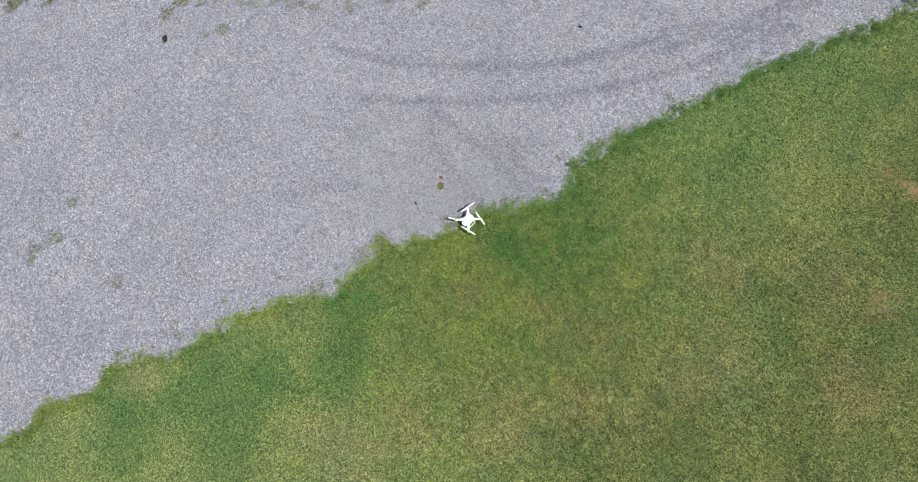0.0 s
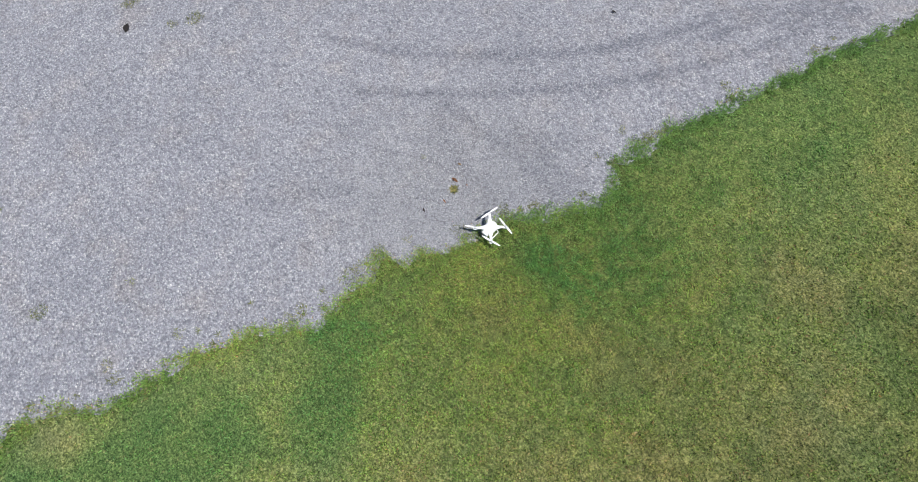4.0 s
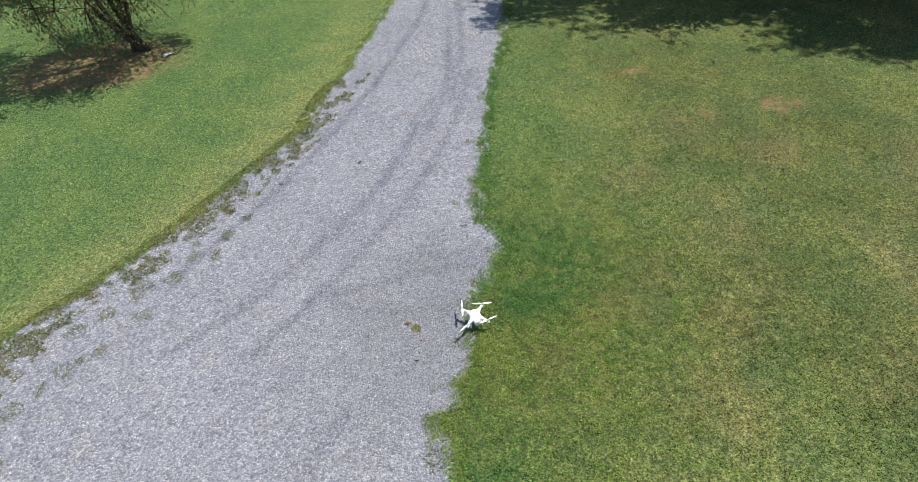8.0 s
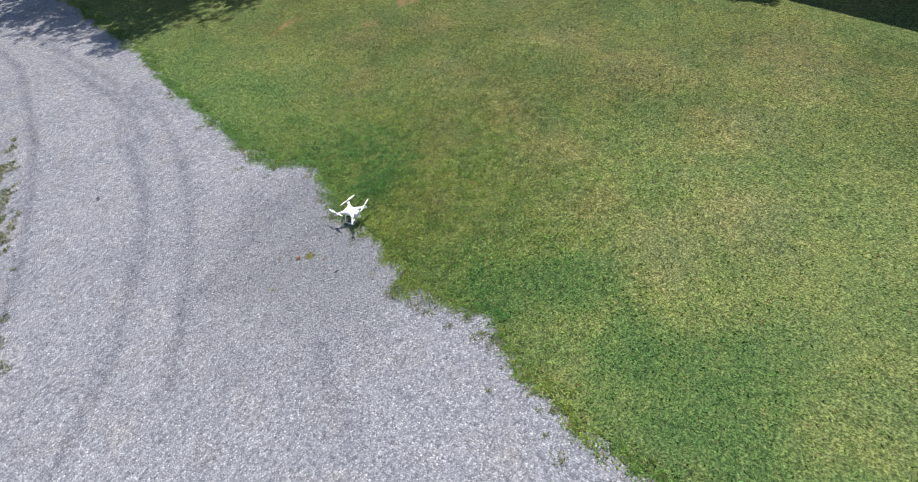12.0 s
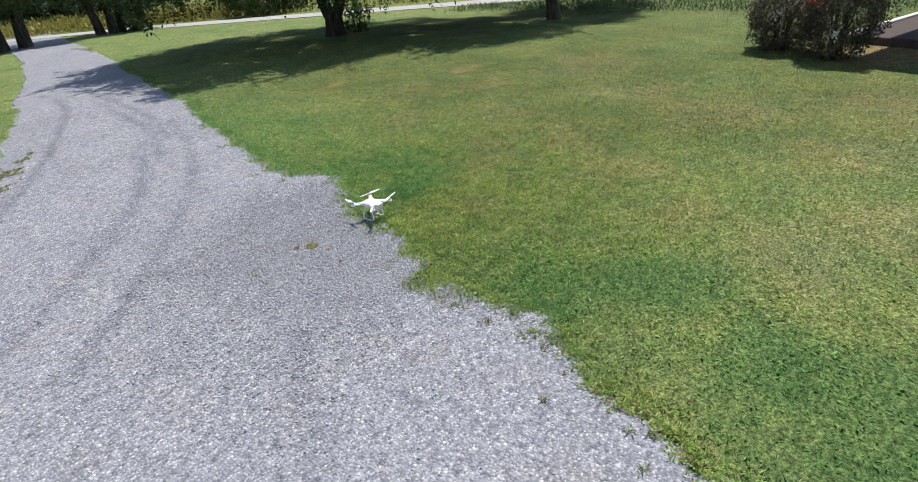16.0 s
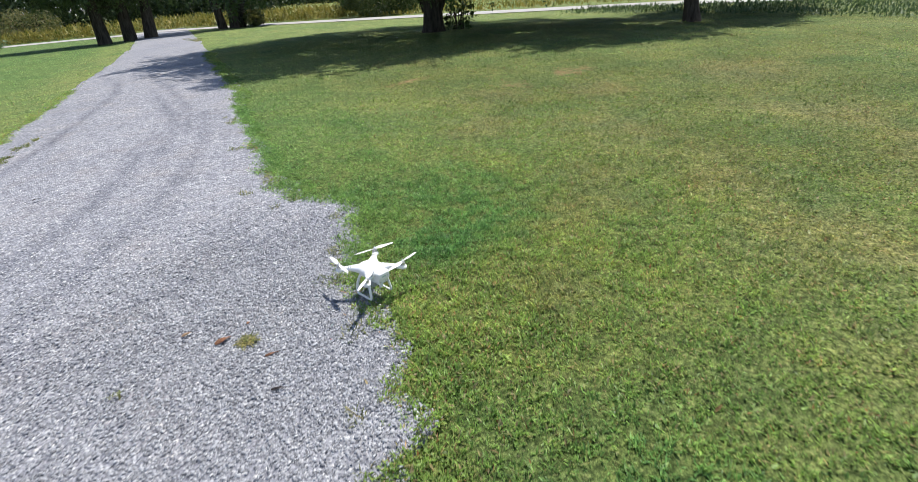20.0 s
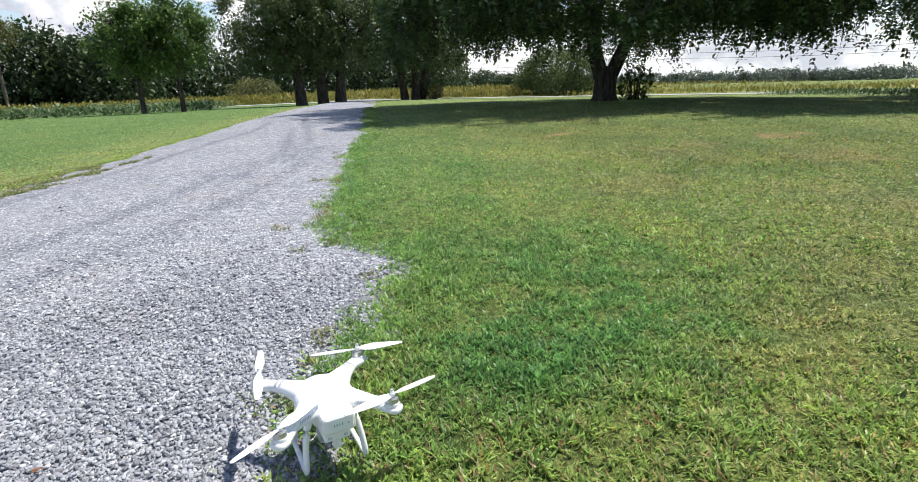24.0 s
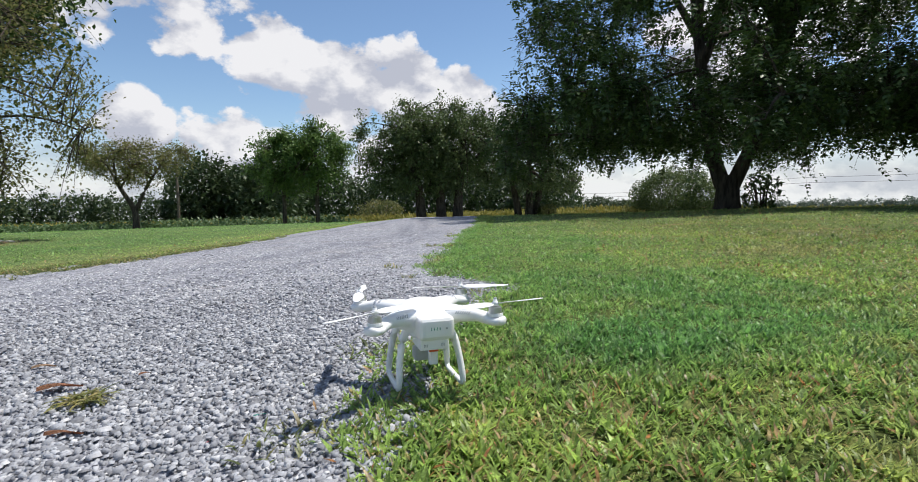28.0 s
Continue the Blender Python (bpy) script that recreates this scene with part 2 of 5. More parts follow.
def gravel_material():
    m = Mat("gravel", 0.9, 0.0, 0.2)
    sep = m.t.nodes.new("ShaderNodeSeparateColor")
    m.link(m.voronoi(66, out=1), sep.inputs[0])
    col = m.ramp(sep.outputs[0], [(0.0, (0.18, 0.185, 0.198)), (0.5, (0.312, 0.316, 0.335)), (0.88, (0.41, 0.411, 0.424)), (1.0, (0.56, 0.55, 0.535))])
    gap = m.ramp(m.voronoi(66), [(0.35, 0.0), (0.75, 0.7)])
    col = m.mix(gap, col, (0.21, 0.212, 0.235))
    wide = m.ramp(m.noise(0.8, 6, 0.62), [(0.3, (0.85, 0.87, 0.92)), (0.7, (1.07, 1.08, 1.11))])
    col = m.mix(1.0, col, wide, "MULTIPLY")
    warm = m.ramp(m.noise(2.3, 5, 0.6), [(0.5, (1, 1, 1)), (0.75, (1.06, 1.0, 0.93))])
    col = m.mix(1.0, col, warm, "MULTIPLY")
    hand = m.ramp(m.noise(11, 6, 0.75), [(0.34, (0.80, 0.80, 0.82)), (0.5, (1, 1, 1)), (0.66, (1.14, 1.14, 1.13))])
    col = m.mix(1.0, col, hand, "MULTIPLY")
    grit = m.ramp(m.noise(34, 4, 0.8), [(0.40, (0.70, 0.70, 0.72)), (0.5, (1, 1, 1)), (0.60, (1.26, 1.25, 1.23))])
    col = m.mix(1.0, col, grit, "MULTIPLY")
    track = m.attr("track")
    col = m.mix(track, col, m.mix(1.0, col, (0.62, 0.63, 0.67), "MULTIPLY"))
    mat = m.color(col)
    dome = m.ramp(m.voronoi(66), [(0.0, 1), (0.7, 0)])
    m.bump(dome, 0.012, 0.8)
    return mat.m


def stone_material():
    m = Mat("gravel_stone", 0.85, 0.0, 0.25)
    col = m.ramp(m.island(), [(0.0, (0.128, 0.133, 0.148)), (0.35, (0.26, 0.27, 0.294)), (0.8, (0.392, 0.406, 0.436)), (0.95, (0.49, 0.50, 0.52)), (1.0, (0.61, 0.61, 0.61))])
    col = m.mix(m.ramp(m.noise(220, 4), [(0.4, 0), (0.75, 0.5)]), col, (0.35, 0.353, 0.368))
    m.color(col)
    m.bump(m.noise(300, 3), 0.002, 0.5)
    return m.m


M_SOIL, M_GRAVEL, M_STONE = soil_material(), gravel_material(), stone_material()


def leaf_material(name, a, b, c, through=0.3):
    m = Mat(name, 0.5, 0.0, 0.35)
    col = m.ramp(m.island(), [(0.0, a), (0.5, b), (1.0, c)])
    col = m.mix(m.ramp(m.noise(0.9, 3), [(0.4, 0), (0.7, 0.5)]), col, c)
    return m.leafy(col, through).m


def bark_material(name, dark, light):
    m = Mat(name, 0.95, 0.0, 0.1)
    ridges = m.noise(14, 6, 0.65, stretch=(1, 1, 0.18))
    m.color(m.ramp(ridges, [(0.35, dark), (0.65, light)]))
    m.bump(ridges, 0.04, 0.9)
    return m.m


M_BARK = bark_material("bark", (0.035, 0.028, 0.022), (0.12, 0.10, 0.08))
M_BARK_PALE = bark_material("bark_pale", (0.09, 0.075, 0.06), (0.24, 0.20, 0.16))
M_LEAF_BIG = leaf_material("leaf_dark", (0.030, 0.056, 0.016), (0.048, 0.092, 0.022), (0.10, 0.155, 0.038), 0.24)
M_LEAF_MID = leaf_material("leaf_mid", (0.05, 0.085, 0.028), (0.085, 0.13, 0.045), (0.15, 0.19, 0.075))
M_LEAF_YOUNG = leaf_material("leaf_young", (0.06, 0.12, 0.03), (0.10, 0.18, 0.045), (0.17, 0.25, 0.07))
M_LEAF_PALE = leaf_material("leaf_pale", (0.075, 0.10, 0.03), (0.125, 0.15, 0.045), (0.23, 0.20, 0.08), 0.4)
# distance haze painted into the leaves: paler, bluer green for the farthest woods
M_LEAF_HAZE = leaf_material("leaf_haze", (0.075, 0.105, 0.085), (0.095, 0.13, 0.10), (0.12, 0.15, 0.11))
M_LEAF_FAR = leaf_material("leaf_far", (0.03, 0.055, 0.02), (0.045, 0.075, 0.028), (0.07, 0.10, 0.04))
M_LEAF_THICKET = leaf_material("leaf_thicket", (0.045, 0.07, 0.022), (0.07, 0.11, 0.032), (0.13, 0.17, 0.055))
M_CORN = leaf_material("crop_yellow", (0.11, 0.14, 0.025), (0.235, 0.22, 0.045), (0.36, 0.29, 0.07))
M_SOY = leaf_material("crop_green", (0.055, 0.10, 0.04), (0.085, 0.14, 0.055), (0.13, 0.19, 0.08))
M_SHRUB = leaf_material("shrub_leaf", (0.055, 0.05, 0.034), (0.085, 0.09, 0.05), (0.17, 0.14, 0.10))


# ---- the lie of the land ----
def np_land(x, y):
    """Height of the ground: level round the drive, falling gently toward the road and the fields."""
    d = 0.95 * y + 0.31 * x
    z = -0.042 * 2.0 * np.logaddexp(0, (d - 12) / 2.0) + 0.012 * 2.0 * np.logaddexp(0, (d - 40) / 2.0)
    z = z + 0.15 * np.exp(-((x - 8) / 5) ** 2 - ((y - 5) / 6) ** 2)
    q = np.clip((0.27 * y - x - 1.6) / 1.6, 0, 1)
    z = z - 0.10 * q * q * (3 - 2 * q) * np.clip((y + 1) / 3, 0, 1)
    p = 0.27 * y - 0.96 * x - 3.0
    return z - 0.02 * np.logaddexp(0, p - 1) * np.clip((y - 8) / 8, 0, 1) + 0.019 * np.logaddexp(0, p - 24) * np.clip((y - 8) / 8, 0, 1)


def land(x, y):
    return float(np_land(x, y))


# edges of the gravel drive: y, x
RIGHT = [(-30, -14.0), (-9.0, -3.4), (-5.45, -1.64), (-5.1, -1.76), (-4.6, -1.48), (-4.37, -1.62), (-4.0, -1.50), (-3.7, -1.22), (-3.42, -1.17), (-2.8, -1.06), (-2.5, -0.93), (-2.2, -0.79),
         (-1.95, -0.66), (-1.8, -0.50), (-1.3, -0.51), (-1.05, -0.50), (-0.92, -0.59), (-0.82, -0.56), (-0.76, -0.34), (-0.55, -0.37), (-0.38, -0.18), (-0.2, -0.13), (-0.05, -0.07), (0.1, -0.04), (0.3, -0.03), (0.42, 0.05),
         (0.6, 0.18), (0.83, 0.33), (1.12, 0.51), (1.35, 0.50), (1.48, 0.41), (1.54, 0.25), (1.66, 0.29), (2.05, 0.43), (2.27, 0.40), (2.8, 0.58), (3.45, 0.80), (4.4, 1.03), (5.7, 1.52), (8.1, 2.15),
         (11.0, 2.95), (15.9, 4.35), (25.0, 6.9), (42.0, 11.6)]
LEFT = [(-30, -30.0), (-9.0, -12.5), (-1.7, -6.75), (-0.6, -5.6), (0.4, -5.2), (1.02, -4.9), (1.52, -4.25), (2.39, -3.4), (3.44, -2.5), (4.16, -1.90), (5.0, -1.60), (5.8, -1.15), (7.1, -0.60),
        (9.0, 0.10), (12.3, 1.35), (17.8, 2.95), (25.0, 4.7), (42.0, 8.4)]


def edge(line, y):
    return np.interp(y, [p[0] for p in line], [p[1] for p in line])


def wob(x, y, s=1.0):
    """Cheap ragged noise, -1 to 1."""
    return (np.sin(3.1 * x + 1.7 * np.sin(2.3 * y)) * np.sin(2.7 * y + 1.3 * np.sin(3.9 * x)) * 0.5 + np.sin(9.3 * x + 2.1 * np.sin(7.1 * y)) * np.sin(8.7 * y + 1.9 * np.sin(10.3 * x)) * 0.3
            + np.sin(23.0 * x + 11 * y) * np.sin(19.0 * y - 13 * x) * 0.2) * s


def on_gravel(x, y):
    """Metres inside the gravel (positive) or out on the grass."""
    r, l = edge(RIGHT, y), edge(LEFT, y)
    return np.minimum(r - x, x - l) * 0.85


# patches of the lawn: x, y, radius
LUSH = [(-0.11, -1.60, 0.42), (-0.46, -3.66, 0.7), (-0.80, -4.5, 0.5), (0.62, 0.4, 0.3), (0.24, -2.09, 0.42), (-0.2, -2.9, 0.4), (0.95, 0.45, 0.4)]
DRY = [(2.45, -0.38, 0.42), (2.9, -0.09, 0.42), (1.95, 0.28, 0.36), (2.4, 1.86, 0.45), (3.3, 2.64, 0.5), (4.28, 1.99, 0.4), (0.96, -2.85, 0.5), (1.27, -1.96, 0.42), (1.89, -1.25, 0.5), (-1.2, -4.1, 0.3), (0.65, -0.5, 0.26),
       (4.1, -1.5, 0.8), (1.7, -3.3, 0.6), (3.25, -2.9, 0.7), (1.25, 0.12, 0.3), (1.66, 0.04, 0.3), (4.7, -0.2, 0.7), (6.0, 1.0, 0.9), (3.1, 0.9, 0.6), (5.2, -3.2, 1.0)]


def vnoise(x, y, scale, seed=0):
    """Smooth value noise, 0 to 1."""
    table = np.random.default_rng(seed).random((128, 128))
    u, v = np.asarray(x) * scale, np.asarray(y) * scale
    i, j = np.floor(u).astype(int), np.floor(v).astype(int)
    a, b = u - i, v - j
    a, b = a * a * (3 - 2 * a), b * b * (3 - 2 * b)
    at = lambda p, q: table[p % 128, q % 128]
    return (at(i, j) * (1 - a) + at(i + 1, j) * a) * (1 - b) + (at(i, j + 1) * (1 - a) + at(i + 1, j + 1) * a) * b


def spots(x, y, places, soft):
    w = wob(x * 0.9, y * 0.9) * 0.55 + wob(x * 2.9 + 3, y * 2.7) * 0.4
    v = np.zeros_like(x)
    for px, py, r in places:
        v = np.maximum(v, np.clip((1.25 - np.hypot(x - px, y - py) / r + w) / soft, 0, 1))
    return v


def lush_at(x, y):
    near = spots(x, y, LUSH, 0.7)
    wide = np.clip(wob(x * 0.31 + 4, y * 0.27 + 1) * 1.6 - 0.2, 0, 1) * 0.6
    left = np.clip((edge(LEFT, y) - x - 0.7) / 0.8, 0, 1) * 0.75
    # a greener strip along the drive, cut off short beside the quadcopter
    off = x - edge(RIGHT, y) + 0.5 * (vnoise(x, y, 1.7, 3) - 0.5)
    strip = np.clip((1.25 - off) / 0.2, 0, 1) * np.clip((y - 0.25 - 0.1 * x + 0.3 * (vnoise(x, y, 2.9, 4) - 0.5)) / 0.25, 0, 1) * np.clip((9 - y) / 4, 0, 1) * (off > -0.2)
    near = np.maximum(near, strip * (0.5 + 0.4 * vnoise(x, y, 3.1, 5)))
    return np.maximum(np.maximum(near * 0.95, wide * np.clip((np.hypot(x - 1, y) - 4) / 2, 0, 1)), left)


def dry_at(x, y):
    near = spots(x, y, DRY, 0.9)
    wide = np.clip(wob(x * 0.37 - 2, y * 0.33 + 5) * 1.5 - 0.1, 0, 1) * 0.7
    rim = np.clip(1 - np.abs(edge(LEFT, y) - x - 0.35) / 0.45, 0, 1) * 0.3 * np.clip((6 - y) / 2, 0, 1)
    return np.clip(np.maximum(np.maximum(near * 0.58, wide * 0.35 * np.clip((np.hypot(x - 1, y) - 4) / 2, 0, 1) * (x > 0)), rim), 0, 1)


def darker_at(x, y):
    """Lawn made darker and slightly browner, from its middle outward, in patches."""
    far = np.clip((x - 1.6 + 0.12 * y) / 2.0, 0, 1) * np.clip((8.5 - y) / 3, 0, 1)
    return far * (0.45 + 0.55 * vnoise(x, y, 0.9, 61)) * (0.6 + 0.4 * vnoise(x, y, 3.3, 62))


def tint(me, x, y):
    for name, f in (("lush", lush_at), ("dry", dry_at), ("old", darker_at)):
        me.attributes.new(name, "FLOAT", "POINT").data.foreach_set("value", f(x, y).ravel().astype(np.float32))


def mesh_from(name, verts, faces, mat, smooth=False):
    """A mesh from arrays: verts (n, 3), faces (m, k)."""
    verts, faces = np.asarray(verts, np.float32), np.asarray(faces, np.int32)
    me = bpy.data.meshes.new(name)
    me.vertices.add(len(verts))
    me.vertices.foreach_set("co", verts.ravel())
    k = faces.shape[1]
    me.loops.add(faces.size)
    me.loops.foreach_set("vertex_index", faces.ravel())
    me.polygons.add(len(faces))
    me.polygons.foreach_set("loop_start", np.arange(0, faces.size, k, dtype=np.int32))
    me.polygons.foreach_set("loop_total", np.full(len(faces), k, np.int32))
    if smooth:
        me.polygons.foreach_set("use_smooth", np.ones(len(faces), bool))
    me.update(calc_edges=True)
    me.materials.append(mat)
    return me


def put(name, me, parent=None, label="", category="", group="", kind="", at=None):
    ob = new(name, me)
    k = 1.0 if parent else S
    ob.scale = (k, k, k)
    if at is not None:
        ob.location = tuple(k * v for v in at)
    if parent:
        ob.parent = parent
    return tagged(ob, label, category, group, kind)


def part(name, bm, mat, parent, label=""):
    """One bmesh as one mesh under a thing or a part."""
    me = bpy.data.meshes.new(name)
    bm.to_mesh(me)
    bm.free()
    me.materials.append(mat)
    return put(name, me, parent, label)


def stretch_axis(lo, hi, fine_lo, fine_hi, step, grow=1.18):
    """Grid lines: even steps in the fine stretch, growing outside it."""
    mid = list(np.arange(fine_lo, fine_hi + 1e-6, step))
    a, s = [], step
    v = fine_lo
    while v > lo:
        s *= grow
        v -= s
        a.append(max(v, lo))
    b, s = [], step
    v = fine_hi
    while v < hi:
        s *= grow
        v += s
        b.append(min(v, hi))
    return np.array(a[::-1] + mid + b)


def grid_faces(nx, ny):
    i, j = np.meshgrid(np.arange(nx - 1), np.arange(ny - 1), indexing="ij")
    a = (i * ny + j).ravel()
    return np.stack([a, a + ny, a + ny + 1, a + 1], 1)


# ---- ground ----
gx, gy = stretch_axis(-2600, 2600, -8, 11, 0.13), stretch_axis(-2600, 2600, -7, 11, 0.13)
GX, GY = np.meshgrid(gx, gy, indexing="ij")
GZ = np_land(GX, GY)
inside = on_gravel(GX, GY)
GZ = GZ - 0.03 * np.clip((inside + 0.16) / 0.10, 0, 1) + 0.008 * wob(GX * 0.7, GY * 0.7) * (np.abs(GX) < 14) * (np.abs(GY) < 14)
ground_me = mesh_from("ground", np.stack([GX.ravel(), GY.ravel(), GZ.ravel()], 1), grid_faces(len(gx), len(gy)), M_SOIL, True)
BARE = [(4.95, 2.85, 0.34, 0.22), (3.95, 2.92, 0.16, 0.22), (3.3, 4.3, 0.3, 0.08)]
bare = np.zeros_like(GX)
for bx, by, rx, ry in BARE:
    bare = np.maximum(bare, np.clip(1.4 - ((GX - bx) / rx) ** 2 - ((GY - by) / ry) ** 2 + 0.7 * wob(GX * 2, GY * 2), 0, 1) * 0.7)
bare = np.maximum(bare, np.clip(1.5 - ((GX + 5.7) / 1.5) ** 2 - ((GY - 7.25) / 0.85) ** 2 + 0.6 * wob(GX, GY), 0, 1))
bare = np.maximum(bare, np.clip(1.4 - ((GX - 8.6) / 1.2) ** 2 - ((GY + 2.7) / 1.0) ** 2 + 0.5 * wob(GX, GY), 0, 1))
ground_me.attributes.new("bare", "FLOAT", "POINT").data.foreach_set("value", bare.ravel().astype(np.float32))
tint(ground_me, GX, GY)
thick = np.maximum(0.9 * np.exp(-(np.hypot(GX - 0.5, GY - 0.2) / 2.4) ** 2), 0.25 * np.exp(-(np.hypot(GX - 1.5, GY - 0.5) / 6.5) ** 2))
ground_me.attributes.new("thick", "FLOAT", "POINT").data.foreach_set("value", thick.ravel().astype(np.float32))
put("ground", ground_me, label="mown lawn of green and dry grass around the gravel drive", category="ground", kind="structure")

# ---- gravel drive ----
dy = stretch_axis(-30, 41, -6.5, 8, 0.05, 1.08)
du = np.linspace(0, 1, 90)
DU, DY = np.meshgrid(du, dy, indexing="ij")
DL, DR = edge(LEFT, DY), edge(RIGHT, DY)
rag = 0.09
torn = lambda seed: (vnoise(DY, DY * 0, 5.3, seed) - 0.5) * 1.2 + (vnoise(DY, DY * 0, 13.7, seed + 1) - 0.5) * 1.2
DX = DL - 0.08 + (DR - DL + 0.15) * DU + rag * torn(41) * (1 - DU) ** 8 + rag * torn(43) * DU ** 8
DZ = np_land(DX, DY) + 0.006 - 0.035 * ((DU < 0.004) | (DU > 0.996)) + 0.012 * wob(DX * 0.5, DY * 0.35)
# wheel ruts along the drive
RUTS = [[(7.5, 0.9), (4.8, 0.46), (3.4, -0.12)], [(9.0, 1.3), (5.8, 0.86), (4.2, 0.39)], [(9.0, 0.75), (7.5, 0.4), (5.0, -0.75), (3.0, -2.05), (1.5, -3.3)]]
# wheel marks that swing round and across before the quadcopter: x, y
MARKS = [[(0.12, 4.36), (-0.47, 3.13), (-0.86, 2.44), (-1.37, 1.82), (-1.79, 1.45), (-2.23, 0.99), (-2.56, 0.77), (-2.9, 0.55), (-3.15, 0.44)],
         [(0.85, 5.07), (0.33, 3.55), (-0.35, 2.35), (-0.82, 1.71), (-1.3, 1.14), (-1.62, 0.81), (-2.0, 0.44), (-2.34, 0.15)],
         [(-1.53, 0.79), (-1.11, 0.45), (-0.55, 0.37), (-0.29, 0.33)],
         [(-0.47, 1.22), (0.01, 0.99), (0.52, 0.91)],
         [(-1.36, -0.63), (-1.68, -1.06), (-1.85, -1.35), (-1.97, -1.5)],
         [(0.42, 0.85), (-0.52, 0.93), (-1.5, 0.77)], [(0.3, 1.07), (-0.65, 1.1)]]


def rut_at(X, Y):
    """How far the gravel is pressed by wheels, 0 to 1."""
    v = np.zeros_like(X)
    for line in RUTS:
        line = sorted(line)
        cx = np.interp(Y, [p[0] for p in line], [p[1] for p in line])
        fade = np.clip((Y - line[0][0]) / 0.5 + 0.5, 0, 1) * np.clip((line[-1][0] - Y) / 0.8 + 0.5, 0, 1)
        v = np.maximum(v, np.exp(-((X - cx) / 0.085) ** 2) * fade * (0.65 + 0.35 * wob(X * 1.5, Y * 0.9)))
    for k, line in enumerate(MARKS):
        for (ax, ay), (bx, by) in zip(line, line[1:]):
            t_ = np.clip(((X - ax) * (bx - ax) + (Y - ay) * (by - ay)) / ((bx - ax) ** 2 + (by - ay) ** 2), 0, 1)
            v = np.maximum(v, (0.8 if k < 2 else 0.6) * np.exp(-(np.hypot(X - ax - t_ * (bx - ax), Y - ay - t_ * (by - ay)) / 0.075) ** 2) * (0.7 + 0.3 * wob(X * 1.5, Y * 1.3)))
    return np.clip(v, 0, 1)


rut = rut_at(DX, DY)
DZ = DZ - 0.010 * rut
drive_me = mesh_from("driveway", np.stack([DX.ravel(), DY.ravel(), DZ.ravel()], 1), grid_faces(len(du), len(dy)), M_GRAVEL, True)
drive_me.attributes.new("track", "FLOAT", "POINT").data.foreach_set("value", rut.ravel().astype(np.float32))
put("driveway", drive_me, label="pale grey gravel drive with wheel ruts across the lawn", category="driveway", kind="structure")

# ---- helpers for plants ----
def rot_many(rng, n, tilt_lo, tilt_hi):
    """n rotation matrices: any heading, tilted by the range of degrees from upright."""
    h, tl = rng.uniform(0, 2 * np.pi, n), np.radians(rng.uniform(tilt_lo, tilt_hi, n))
    ch, sh, ct, st = np.cos(h), np.sin(h), np.cos(tl), np.sin(tl)
    R = np.zeros((n, 3, 3))
    R[:, 0, 0], R[:, 0, 1], R[:, 0, 2] = ch, -sh * ct, sh * st
    R[:, 1, 0], R[:, 1, 1], R[:, 1, 2] = sh, ch * ct, -ch * st
    R[:, 2, 1], R[:, 2, 2] = st, ct
    return R


def scatter(template, faces, places, rots, sizes):
    """Copies of a small template as one pair of arrays."""
    n, k = len(places), len(template)
    v = np.einsum("nij,nkj->nki", rots, template[None] * sizes[:, None, None] if np.ndim(sizes) == 1 else template[None] * sizes[:, None, :]) + places[:, None, :]
    f = (faces[None] + (np.arange(n) * k)[:, None, None]).reshape(-1, faces.shape[1])
    return v.reshape(-1, 3), f


# a broad blade of lawn grass, bent over; a narrow folded one; unit length
BLADE = np.array([[-0.045, 0, 0], [0.045, 0, 0], [0.065, 0.05, 0.40], [-0.065, 0.05, 0.40], [0.052, 0.18, 0.75], [-0.052, 0.18, 0.75], [0.0, 0.36, 1.0]])
BLADE_F = np.array([[0, 1, 2], [0, 2, 3], [3, 2, 4], [3, 4, 5], [5, 4, 6]])
SHARD = np.array([[0, 0, 0], [0.10, 0.10, 0.52], [0, 0.36, 1.0], [-0.10, 0.10, 0.52]])
SHARD_F = np.array([[0, 1, 2], [0, 2, 3]])


def lawn_places(rng, n, x0, x1, y0, y1, reach=0.03):
    x, y = rng.uniform(x0, x1, n), rng.uniform(y0, y1, n)
    out = -on_gravel(x, y) + 0.16 * (vnoise(x, y, 8, 8) - 0.5) + 0.16 * (vnoise(x, y, 19, 9) - 0.5) + 0.02 * rng.normal(size=n)
    keep = out > -reach
    for bx, by, rx, ry in BARE:
        keep &= (((x - bx) / rx) ** 2 + ((y - by) / ry) ** 2 > rng.uniform(0.1, 1.6, n))
    keep &= (np.hypot(x + 0.02, y - 0.09) > 0.10) | (rng.random(n) < 0.35)
    keep &= ((x + 5.7) / 1.5) ** 2 + ((y - 7.25) / 0.85) ** 2 > rng.uniform(0.5, 1.7, n)
    return x[keep], y[keep]


def top_z(x, y):
    """Height of what lies uppermost: the gravel, or the lawn's soil."""
    return np_land(x, y) + np.where(on_gravel(x, y) > -0.07, 0.006 + 0.012 * wob(x * 0.5, y * 0.35), 0.008 * wob(x * 0.7, y * 0.7))


